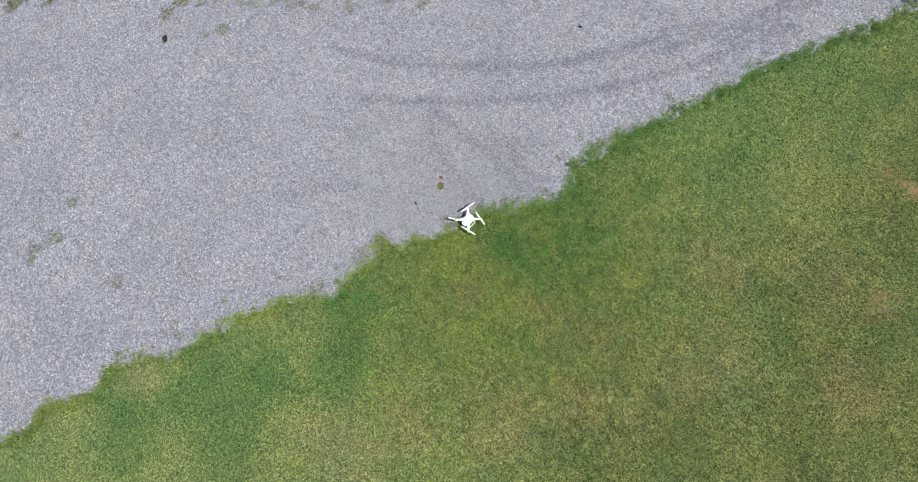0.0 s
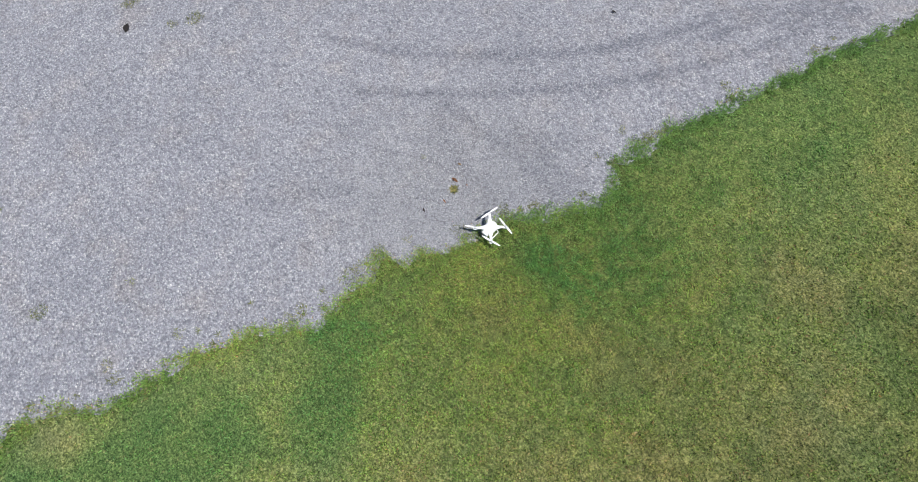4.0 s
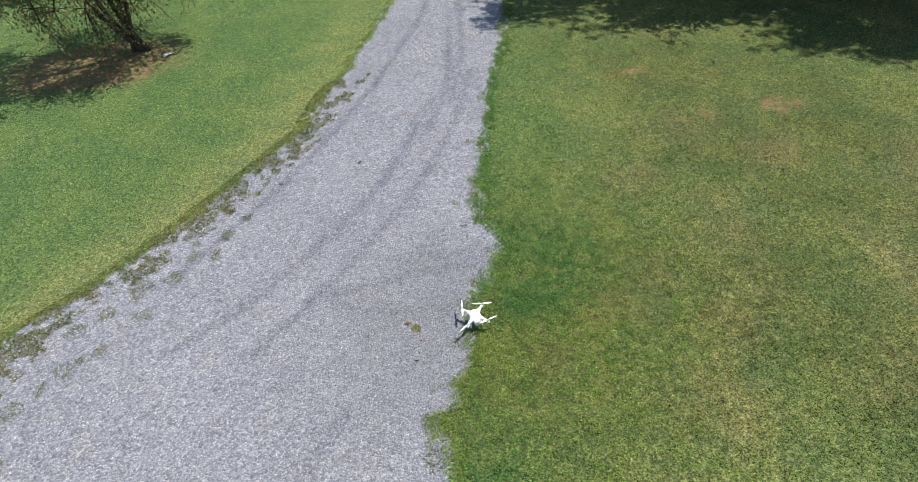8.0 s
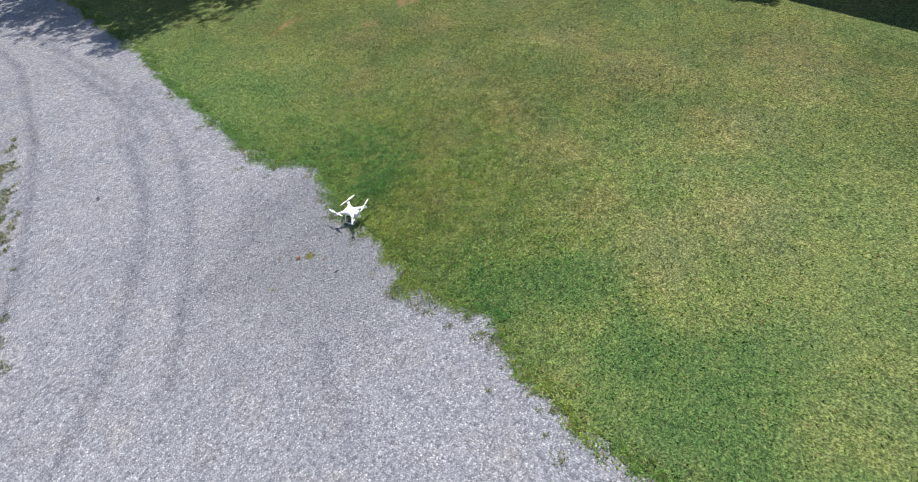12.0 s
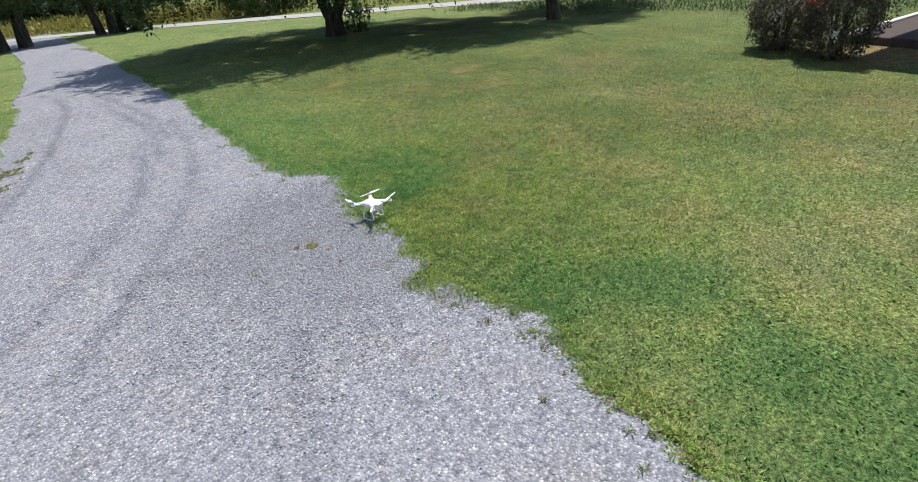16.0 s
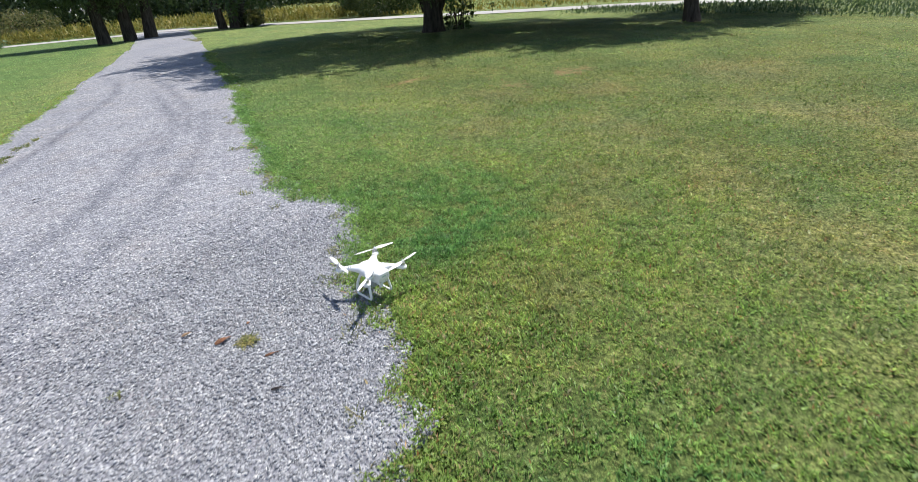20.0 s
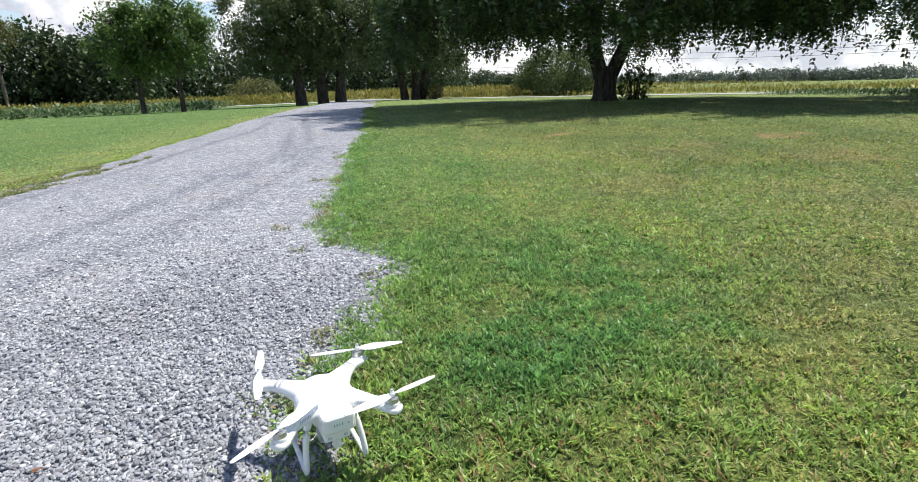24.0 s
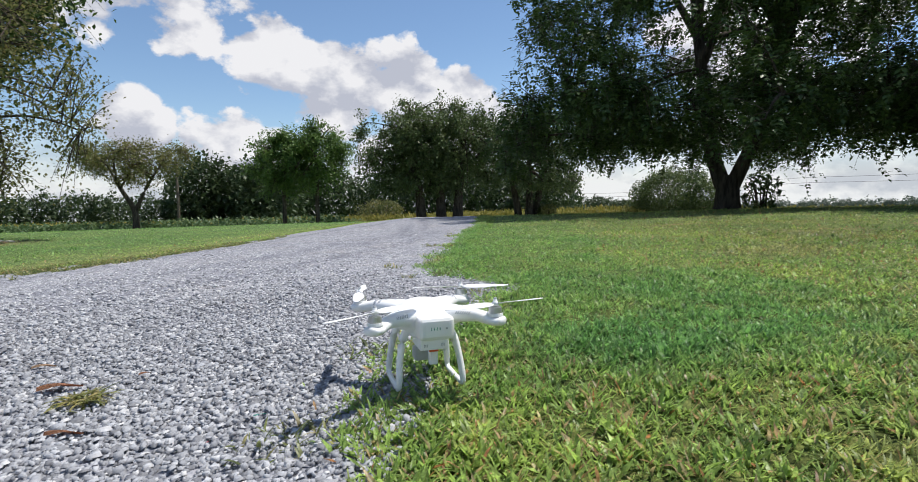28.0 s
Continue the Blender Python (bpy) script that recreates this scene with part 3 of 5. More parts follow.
def grass_mesh(name, rng, x, y, size, template, faces, tilt=(-72, -18)):
    size = np.stack([size * rng.uniform(0.55, 1.5, len(x)), size, size], 1)
    p = np.stack([x, y, top_z(x, y) - 0.003], 1)
    v, f = scatter(template, faces, p, rot_many(rng, len(x), *tilt), size)
    me = mesh_from(name, v, f, M_GRASS)
    tint(me, np.repeat(x, len(template)), np.repeat(y, len(template)))
    return me


def tufted(x, y):
    """How far the lawn stands up in small tussocks, 0 to 1."""
    return np.clip(1.5 * (0.6 * vnoise(x, y, 17, 21) + 0.4 * vnoise(x, y, 37, 22)) - 0.25, 0, 1)


def lawn(name, seed, n, area, mid, reach, lo, hi, template, faces, label, tilt=(-70, -8), width=1.0):
    """Blades in a rectangle of the plan, thinning outward from its middle."""
    rng = np.random.default_rng(seed)
    x, y = lawn_places(rng, n, *area)
    up = tufted(x, y)
    keep = (np.exp(-(np.hypot(x - mid[0], y - mid[1]) / reach) ** 2) > rng.random(len(x))) & (rng.random(len(x)) < 0.25 + 0.95 * up)
    x, y, up = x[keep], y[keep], up[keep]
    size = rng.uniform(lo, hi, len(x)) * (0.62 + 0.62 * up) * (0.85 + 0.3 * vnoise(x, y, 1.9, 23))
    me = grass_mesh(name, rng, x, y, size, template * np.array([width, 1, 1]), faces, tilt)
    return put(name, me, label=label, category="grass", kind="stuff")


rng = np.random.default_rng(4)
# thick where the camera comes down, thinning outward
lawn("grass", 4, 560000, (-1.6, 3.2, -2.2, 2.8), (0.45, 0.0), 1.1, 0.013, 0.035, BLADE, BLADE_F, "short green lawn grass with broad bent blades", (-58, -2))
lawn("grass", 5, 1150000, (-3.2, 6.5, -5.2, 6.0), (0.9, 0.0), 2.6, 0.014, 0.034, SHARD, SHARD_F, "fine mown lawn grass, green with dry straw patches", (-62, -4))
lawn("grass", 6, 420000, (-6, 13, -9, 13), (2.2, 0.5), 6.5, 0.018, 0.04, SHARD, SHARD_F, "mown lawn grass, green with dry brown patches", width=1.5)
lawn("grass", 7, 90000, (-14, 20, -9, 26), (2.0, 6.0), 30.0, 0.025, 0.045, SHARD, SHARD_F, "mown lawn grass further from the drive", width=1.6)


# clumps that lap over the gravel along both edges
cx, cy = [], []
for line, sign, n in ((RIGHT, -1, 2100), (LEFT, 1, 1500)):
    ey = rng.uniform(-7, 12, n) if sign < 0 else rng.uniform(-4, 9, n)
    ex = edge(line, ey) + sign * (rng.normal(size=len(ey)) * 0.05 - 0.05) + 0.10 * (vnoise(ey, ey * 0 + sign, 4.1, 31) - 0.5) + 0.08 * (vnoise(ey, ey * 0 + sign, 11, 33) - 0.5)
    for a, b, r in zip(ex, ey, rng.uniform(0.02, 0.065, len(ey))):
        k = int(8 + 9000 * r * r)
        cx.append(a + r * rng.normal(size=k) * 0.5)
        cy.append(b + r * rng.normal(size=k) * 0.5)
x, y = np.concatenate(cx), np.concatenate(cy)
put("grass", grass_mesh("grass", rng, x, y, rng.uniform(0.016, 0.040, len(x)), SHARD, SHARD_F, (-80, -15)), label="ragged grass creeping over the gravel's edges", category="grass", kind="stuff")


# thin grass among the stones on the far side
by = rng.uniform(-3.2, 5.5, 75000)
off = rng.uniform(-0.2, 0.6, len(by))
bx = edge(LEFT, by) + off
k = 0.5 * vnoise(bx, by, 5.5, 35) + 0.5 * vnoise(bx, by, 15, 36) > 0.36 + 0.42 * np.clip(off, 0, 1)
sparse_me = grass_mesh("grass", rng, bx[k], by[k], rng.uniform(0.018, 0.042, int(k.sum())), SHARD, SHARD_F, (-80, -15))
sparse_me.materials[0] = M_WEED
put("grass", sparse_me, label="thin dull grass growing among the stones", category="grass", kind="stuff")


def tuft(name, tx, ty, r, n, seed, label, lo=0.015, hi=0.04, tilt=(-80, -15)):
    rng = np.random.default_rng(seed)
    a, q = rng.uniform(0, 2 * np.pi, n), r * np.sqrt(rng.uniform(0, 1, n))
    x, y = tx + q * np.cos(a) * rng.uniform(0.6, 1.2), ty + q * np.sin(a)
    me = grass_mesh(name, rng, x, y, rng.uniform(lo, hi, n), BLADE, BLADE_F, tilt)
    me.materials[0] = M_WEED
    me.attributes["dry"].data.foreach_set("value", np.full(len(me.vertices), 0.4, np.float32))
    me.attributes["lush"].data.foreach_set("value", np.full(len(me.vertices), 0.15, np.float32))
    return put(name, me, label=label, category="weed", group="weeds in the gravel")


WEEDS = [(-4.5, 0.05, 0.11), (-4.15, 0.42, 0.10), (-4.62, -0.12, 0.08), (-4.32, 0.24, 0.09), (-4.02, 0.52, 0.07), (-2.85, 1.78, 0.10), (-4.44, -0.57, 0.12), (-4.55, -0.83, 0.06), (-5.2, -1.0, 0.13), (-3.6, 1.42, 0.13), (-3.3, 1.5, 0.11),
         (-3.13, 1.82, 0.08), (-2.75, 2.1, 0.10), (-3.05, 2.25, 0.10), (-2.77, 2.58, 0.10), (-2.6, 2.85, 0.10), (-2.5, 3.3, 0.10), (-3.52, 0.98, 0.09), (-3.92, 1.1, 0.10), (-4.2, 0.92, 0.12), (-3.85, 0.6, 0.09), (-2.25, 3.26, 0.07), (-5.0, -0.35, 0.10)]
# out on the gravel, and on the lawn's side of it
WEEDS += [(5.35, 20.6, 0.2), (5.5, 20.0, 0.22), (5.2, 19.3, 0.2), (5.1, 18.6, 0.2), (4.9, 17.9, 0.16)]
WEEDS += [(-3.7, -3.51, 0.09), (-2.4, -3.66, 0.09), (-3.46, -3.97, 0.11), (-3.36, -3.9, 0.06), (-3.47, -4.23, 0.10), (-3.4, -4.35, 0.05), (-2.05, -2.84, 0.04), (-1.49, -3.41, 0.05), (-5.06, -3.6, 0.07), (-6.9, -2.6, 0.12), (-0.63, -1.09, 0.07), (-0.62, -1.23, 0.10),
          (-0.69, -1.5, 0.035), (-0.69, -1.75, 0.06), (-0.63, -1.79, 0.05), (-0.68, -1.92, 0.07), (-0.56, -1.59, 0.04), (-0.52, -0.55, 0.045), (-0.60, 0.12, 0.03), (-1.11, 0.17, 0.03), (-0.11, 0.36, 0.07), (-0.26, -0.12, 0.07), (-0.20, -0.05, 0.05), (0.28, 1.55, 0.07), (0.12, 1.5, 0.03), (0.33, 2.1, 0.06)]
wr_ = np.random.default_rng(9)
for _ in range(105):
    wy = wr_.uniform(-1.2, 3.4) + 0.8 * wr_.random() ** 3
    WEEDS.append((float(edge(LEFT, wy)) + abs(wr_.normal()) * 0.34 + 0.02, wy, wr_.uniform(0.025, 0.075)))
for _ in range(30):
    wy = wr_.uniform(-5.5, 7.0)
    WEEDS.append((float(edge(RIGHT, wy)) - abs(wr_.normal()) * 0.13, wy, wr_.uniform(0.02, 0.07)))
for k, (wx, wy, wr) in enumerate(WEEDS):
    tuft("grass_tuft", wx, wy, wr, int(16 + 17000 * wr * wr), 100 + k, "low tuft of dull green grass growing through gravel")

def tube(path, radii, sides=8):
    """A tapered tube along a path: verts, quads."""
    path = np.asarray(path, float)
    t = np.gradient(path, axis=0)
    t /= np.linalg.norm(t, axis=1)[:, None] + 1e-9
    ref = np.where(np.abs(t[:, 2:3]) > 0.9, np.array([[1.0, 0, 0]]), np.array([[0, 0, 1.0]]))
    a = np.cross(t, ref)
    a /= np.linalg.norm(a, axis=1)[:, None] + 1e-9
    b = np.cross(t, a)
    ang = np.linspace(0, 2 * np.pi, sides, endpoint=False)
    ring = a[:, None, :] * np.cos(ang)[None, :, None] + b[:, None, :] * np.sin(ang)[None, :, None]
    v = path[:, None, :] + ring * np.asarray(radii)[:, None, None]
    n = len(path)
    i, j = np.meshgrid(np.arange(n - 1), np.arange(sides), indexing="ij")
    q = np.stack([i * sides + j, i * sides + (j + 1) % sides, (i + 1) * sides + (j + 1) % sides, (i + 1) * sides + j], -1).reshape(-1, 4)
    return v.reshape(-1, 3), q


class Pile:
    """Gathers arrays into one mesh."""

    def __init__(self):
        self.v, self.f, self.n = [], [], 0

    def add(self, v, f):
        self.v.append(v)
        self.f.append(f + self.n)
        self.n += len(v)

    def mesh(self, name, mat, smooth=True):
        return mesh_from(name, np.concatenate(self.v), np.concatenate(self.f), mat, smooth)


def bez(a, b, c, n):
    t = np.linspace(0, 1, n)[:, None]
    return (1 - t) ** 2 * a + 2 * t * (1 - t) * b + t ** 2 * c


LEAF = np.array([[0, 0, 0], [0.33, 0.48, 0.06], [0, 1.0, -0.06], [-0.33, 0.48, 0.06]])
LEAF_F = np.array([[0, 1, 2], [0, 2, 3]])


def compound(pairs=4):
    """A drooping feathered leaf: leaflets along a midrib, unit length."""
    v, f = [], []
    for i in range(pairs * 2 + 1):
        k = (i // 2 + 1) / (pairs + 0.6)
        side = (-1 if i % 2 else 1) if i < pairs * 2 else 0
        root = np.array([0, 0.9 * k, -0.22 * k * k])
        ang = (0.75 + 0.35 * math.sin(2.7 * i)) * side
        c, s = math.cos(ang), math.sin(ang)
        leaf = LEAF * np.array([0.42, 0.40 + 0.10 * math.sin(1.9 * i + 1), 0.6])
        leaf = np.stack([leaf[:, 0] * c + leaf[:, 1] * s, -leaf[:, 0] * s + leaf[:, 1] * c, leaf[:, 2] - 0.12 * leaf[:, 1]], 1) + root
        f.append(LEAF_F + 4 * i)
        v.append(leaf)
    return np.concatenate(v), np.concatenate(f)


COMP, COMP_F = compound(2)


def grow(rng, forks, centre, radii, limbs, twigs, leaves, leaf_len, kind="simple", clump=0.35, droop=0.25, limb_r=0.12, shell=0.55, low=-1.0, hollow=(0, 0), start_z=0.0, skirt=None, gap=0.0, bunches=0, bunch_r=0.8):
    """Limbs and leaves that fill a crown, in rounded bunches where bunches are asked for. forks: stems as paths with radii."""
    wood, leaf = Pile(), Pile()
    centre, radii = np.array(centre, float), np.array(radii, float)
    nodes, node_r = [], []
    for path, rad in forks:
        path = np.asarray(path, float)
        n = 14
        t = np.linspace(0, 1, len(path))
        u = np.linspace(0, 1, n)
        p = np.stack([np.interp(u, t, path[:, k]) for k in range(3)], 1)
        for _ in range(2):
            p[1:-1] = (p[:-2] + 2 * p[1:-1] + p[2:]) / 4
        r = np.interp(u, t, rad)
        wood.add(*tube(p, r, 10))
        k0 = int(n * 0.62)
        if p[-1, 2] > start_z:
            nodes.append(p[k0:])
            node_r.append(r[k0:])
    starts, start_r = np.concatenate(nodes), np.concatenate(node_r)
    pts = [starts]
    for _ in range(limbs):
        d = rng.normal(size=3)
        d /= np.linalg.norm(d)
        if d[2] < low:
            d[2] = -d[2]
        end = centre + d * radii * rng.uniform(0.6, 0.95)
        k = rng.integers(len(starts))
        a = starts[k]
        mid = (a + end) / 2 + np.array([0, 0, 0.22 * np.linalg.norm(end - a)]) + rng.normal(size=3) * 0.12 * np.linalg.norm(end - a)
        p = bez(a, mid, end, 12)
        r0 = min(limb_r, start_r[k] * 0.7)
        wood.add(*tube(p, np.linspace(r0, 0.012, 12), 6))
        pts.append(p[3:])
    pts = np.concatenate(pts)
    got = 0
    tips = []
    phase = rng.uniform(0, 10, 3)
    hearts = []
    while len(hearts) < bunches:
        d = rng.normal(size=3)
        d /= np.linalg.norm(d)
        q = centre + d * (radii - 0.7 * bunch_r) * rng.uniform(0.5, 1.0)
        if skirt and len(hearts) < bunches * skirt[2]:
            rho, turn = math.sqrt(rng.uniform(0.15, 1.0)), rng.uniform(0, 2 * math.pi)
            q = centre + np.array([radii[0] * rho * math.cos(turn), radii[1] * rho * math.sin(turn), 0])
            q[2] = skirt[1] + (skirt[0] - skirt[1]) * rho * rho + 0.5 * bunch_r + rng.uniform(-0.3, 0.9)
        if math.hypot(q[0], q[1]) < hollow[0] and q[2] - 0.5 * bunch_r < hollow[1]:
            continue
        near = pts[np.argmin(((pts - q) ** 2).sum(1))]
        p = bez(near, (near + q) / 2 + np.array([0, 0, 0.2 * np.linalg.norm(q - near)]), q, 8)
        wood.add(*tube(p, np.linspace(0.035, 0.01, 8), 5))
        pts = np.concatenate([pts, p[3:]])
        hearts.append((q, bunch_r * rng.uniform(0.65, 1.25), p[4:]))
    while got < 0.62 * twigs and hearts:
        q, r, stem = hearts[got % bunches]
        d = rng.normal(size=3)
        d /= np.linalg.norm(d)
        tips.append((stem[rng.integers(len(stem))], q + d * np.array([r, r, 0.62 * r]) * rng.uniform(0.35, 1) ** 0.4))
        got += 1
    while got < twigs:
        d = rng.normal(size=3)
        d /= np.linalg.norm(d)
        q = centre + d * radii * (rng.uniform(shell ** 3, 1) ** (1 / 3)) * (1 + 0.12 * math.sin(5 * d[0] + phase[0]) * math.sin(4 * d[1] + 3 * d[2] + phase[1]))
        if skirt and rng.random() < skirt[2]:
            # the hanging rim: low at the outside, higher toward the trunk
            rho, turn = math.sqrt(rng.uniform(0.2, 1.0)), rng.uniform(0, 2 * math.pi)
            foot = 0.28 * math.cos(turn) + skirt[1] + (skirt[0] - skirt[1]) * min(1.0, max(0.0, (rho - 0.45) / 0.5)) + 0.28 * math.sin(3 * turn + phase[2]) + 0.2 * math.sin(7 * turn + phase[0])
            q = centre + np.array([radii[0] * rho * math.cos(turn), radii[1] * rho * math.sin(turn), 0])
            q[2] = foot + 0.4 + 2.6 * rng.random() ** 1.5
        gap = gap or clump
        g = math.sin(q[0] * 1.7 / gap * 0.35 + phase[0]) * math.sin(q[1] * 1.9 / gap * 0.35 + phase[1]) * math.sin(q[2] * 2.3 / gap * 0.35 + phase[2])
        if abs(g) < 0.13 and rng.random() < 0.85:
            continue
        if math.hypot(q[0], q[1]) < hollow[0] and q[2] < hollow[1]:
            continue
        near = pts[np.argmin(((pts - q) ** 2).sum(1))]
        if bunches and np.linalg.norm(near - q) > 1.7:
            continue
        tips.append((near, q))
        got += 1
    for near, q in tips:
        ln = np.linalg.norm(q - near)
        mid = (near + q) / 2 + np.array([0, 0, 0.15 * ln])
        end = q - np.array([0, 0, droop * rng.uniform(0.3, 1.0)])
        p = bez(near, mid, end, 5)
        wood.add(*tube(p, np.linspace(0.010, 0.003, 5), 3))
        m = max(1, int(leaves * rng.uniform(0.6, 1.4)))
        at = np.stack([np.interp(rng.uniform(0.35, 1.0, m), np.linspace(0, 1, 5), p[:, k]) for k in range(3)], 1) + rng.normal(size=(m, 3)) * clump * 0.45
        size = leaf_len * rng.uniform(0.65, 1.25, m)
        if kind == "compound":
            leaf.add(*scatter(COMP, COMP_F, at, rot_many(rng, m, -70, 20), size))
        else:
            leaf.add(*scatter(LEAF, LEAF_F, at, rot_many(rng, m, -100, 60), size))
    return wood, leaf


def tree(name, base, forks, centre, radii, limbs, twigs, leaves, leaf_len, bark, leaf_mat, label, seed, group="", **more):
    rng = np.random.default_rng(seed)
    wood, leaf = grow(rng, forks, centre, radii, limbs, twigs, leaves, leaf_len, **more)
    root = put(name, None, label=label, category="tree" if "tree" in name else name.split("_")[-1], group=group, at=base)
    put("trunk", wood.mesh("trunk", bark), root)
    put("crown", leaf.mesh("crown", leaf_mat, False), root)
    return root


def on_land(x, y, dz=0.0):
    return (x, y, land(x, y) + dz)


# ---- trees ----
tree("large_tree", on_land(7.85, 9.35, -0.05),
     [([(0, 0, -0.1), (0, 0, 0.15), (0, 0, 0.45), (0.02, -0.01, 0.78)], [0.38, 0.27, 0.24, 0.21]),
      ([(-0.07, 0.05, 0.55), (-0.24, 0.18, 1.2), (-0.36, 0.25, 2.2), (-0.50, 0.4, 4.0), (-0.7, 0.5, 6.5)], [0.18, 0.145, 0.13, 0.11, 0.07]),
      ([(0.07, -0.05, 0.55), (0.30, -0.22, 1.2), (0.52, -0.38, 1.9), (0.9, -0.6, 3.6), (1.4, -0.7, 6.0)], [0.16, 0.14, 0.13, 0.11, 0.06])],
     (0.2, 0.45, 5.3), (4.9, 4.5, 4.5), 26, 3000, 12, 0.20, M_BARK, M_LEAF_BIG, "large old shade tree with forked dark trunk and drooping feathered leaves", 11,
     kind="compound", clump=0.24, droop=0.3, limb_r=0.11, low=-0.3, hollow=(1.2, 1.8), start_z=2.0, skirt=(1.15, 1.6, 0.45), bunches=240, bunch_r=0.8, gap=0.6)
tree("large_tree", on_land(11.3, 4.55, -0.05),
     [([(0, 0, -0.1), (-0.02, 0.04, 0.3), (-0.11, 0.22, 1.8), (-0.2, 0.4, 4.0), (-0.1, 0.4, 6.5)], [0.24, 0.15, 0.125, 0.11, 0.07])],
     (1.5, 0.85, 5.0), (4.9, 2.6, 4.3), 18, 1700, 12, 0.20, M_BARK, M_LEAF_BIG, "large dark shade tree with a straight trunk on the lawn", 12,
     kind="compound", clump=0.24, droop=0.3, limb_r=0.10, low=-0.2, hollow=(1.2, 2.0), start_z=2.0, skirt=(0.95, 1.85, 0.42), bunches=130, bunch_r=0.8, gap=0.6)
for i, (tx, ty, lean) in enumerate(((3.9, 27.0, -0.25), (4.95, 27.2, -0.1), (5.75, 27.0, 0.25))):
    tree("roadside_tree", on_land(tx, ty, -0.05),
         [([(0, 0, -0.1), (lean * 0.3, 0, 1.2), (lean, 0, 2.8), (lean * 1.6, 0.1, 4.6)], [0.30, 0.22, 0.18, 0.07])],
         (lean * 2, 0, 3.7), (3.2, 2.6, 2.7), 12, 720, 27, 0.13, M_BARK, M_LEAF_MID, "dark leafy roadside tree with several upswept stems", 20 + i, clump=0.25, bunches=60, bunch_r=0.62, droop=0.1, group="trees where drive meets road")
tree("roadside_tree", on_land(10.6, 30.0, -0.05),
     [([(-0.5, 0.1, -0.1), (-0.6, 0.1, 0.9), (-1.0, 0, 2.4), (-1.4, 0, 4.4)], [0.26, 0.2, 0.14, 0.06]), ([(0.0, -0.2, -0.1), (0.05, -0.2, 1.2), (0.1, 0, 3.0), (0.0, 0, 5.0)], [0.27, 0.2, 0.14, 0.06]),
      ([(0.5, 0.1, -0.1), (0.62, 0.1, 1.0), (1.0, 0, 2.6), (1.5, 0, 4.2)], [0.26, 0.2, 0.13, 0.05])],
     (0.1, 0, 3.7), (3.9, 3.2, 3.0), 14, 1000, 27, 0.135, M_BARK, M_LEAF_MID, "broad dark roadside tree with three stems from the ground", 25, clump=0.25, bunches=80, bunch_r=0.7, droop=0.1, group="trees where drive meets road")
for i, (tx, ty, h) in enumerate(((-2.5, 24.0, 2.8), (-1.1, 23.6, 2.9))):
    tree("lawn_tree", on_land(tx, ty, -0.05), [([(0, 0, -0.1), (0, 0, 1.4), (0.05, 0, 2.4), (0.0, 0.1, 3.4)], [0.10, 0.08, 0.07, 0.04])],
         (0, 0, h), (1.7, 1.6, 1.7), 10, 520, 27, 0.115, M_BARK, M_LEAF_YOUNG, "young round-crowned green tree on the lawn", 30 + i, clump=0.22, bunches=36, bunch_r=0.48, droop=0.1, group="young trees by the field")
tree("small_tree", on_land(-8.5, 24.5, -0.03), [([(0, 0, -0.1), (0, 0, 0.9), (-0.5, 0, 1.7), (-0.9, 0, 2.6)], [0.15, 0.11, 0.08, 0.03]), ([(0, 0, 0.8), (0.45, 0, 1.8), (1.0, 0.1, 2.7)], [0.09, 0.07, 0.03])],
     (0.1, 0, 3.0), (2.5, 2.2, 1.0), 14, 380, 34, 0.095, M_BARK, M_LEAF_PALE, "small spreading tree with thin pale foliage", 40, clump=0.3)
tree("multi_stem_tree", on_land(-5.15, 7.65, -0.03),
     [([(0.08 * k, 0, -0.05), (0.25 * math.cos(k * 1.3), 0.25 * math.sin(k * 1.3), 0.8), (0.7 * math.cos(k * 1.3), 0.7 * math.sin(k * 1.3), 3.0)], [0.05, 0.04, 0.015]) for k in range(5)],
     (-0.1, 0, 2.2), (2.0, 1.8, 1.9), 20, 640, 32, 0.055, M_BARK, M_LEAF_PALE, "multi-stemmed garden tree with sparse yellowing leaves on bare soil", 41, clump=0.25, droop=0.05, shell=0.35)
tree("lawn_tree", on_land(-8.0, 13.3, -0.03), [([(0, 0, -0.1), (0, 0, 1.9), (0.1, 0, 4.0), (0.1, 0.1, 6.4)], [0.24, 0.18, 0.14, 0.05])],
     (0, 0, 6.2), (3.0, 3.0, 3.4), 12, 800, 22, 0.16, M_BARK, M_LEAF_BIG, "tall dark green tree beyond the garden bed", 42, clump=0.3, bunches=60, bunch_r=0.9)

# ---- road, fields, far woods ----
ROAD_P, ROAD_D = np.array([15.7, 22.2]), np.array([0.276, -0.961])     # a point of the road, its direction
ROAD_N = np.array([0.961, 0.276])                                       # away from the drive
M_ROAD = plain("road_chipseal", (0.38, 0.365, 0.345), 0.9, 0.0, 0.12, 3.0, 0.2)


ROAD_BEND = [(-9.6, (12.9, 31.5)), (-14.5, (10.4, 35.8)), (-20.0, (6.6, 39.8)), (-26.0, (1.2, 42.6)), (-34.0, (-6.6, 44.6)), (-60.0, (-32.0, 49.0)), (-140.0, (-110.0, 60.0))]


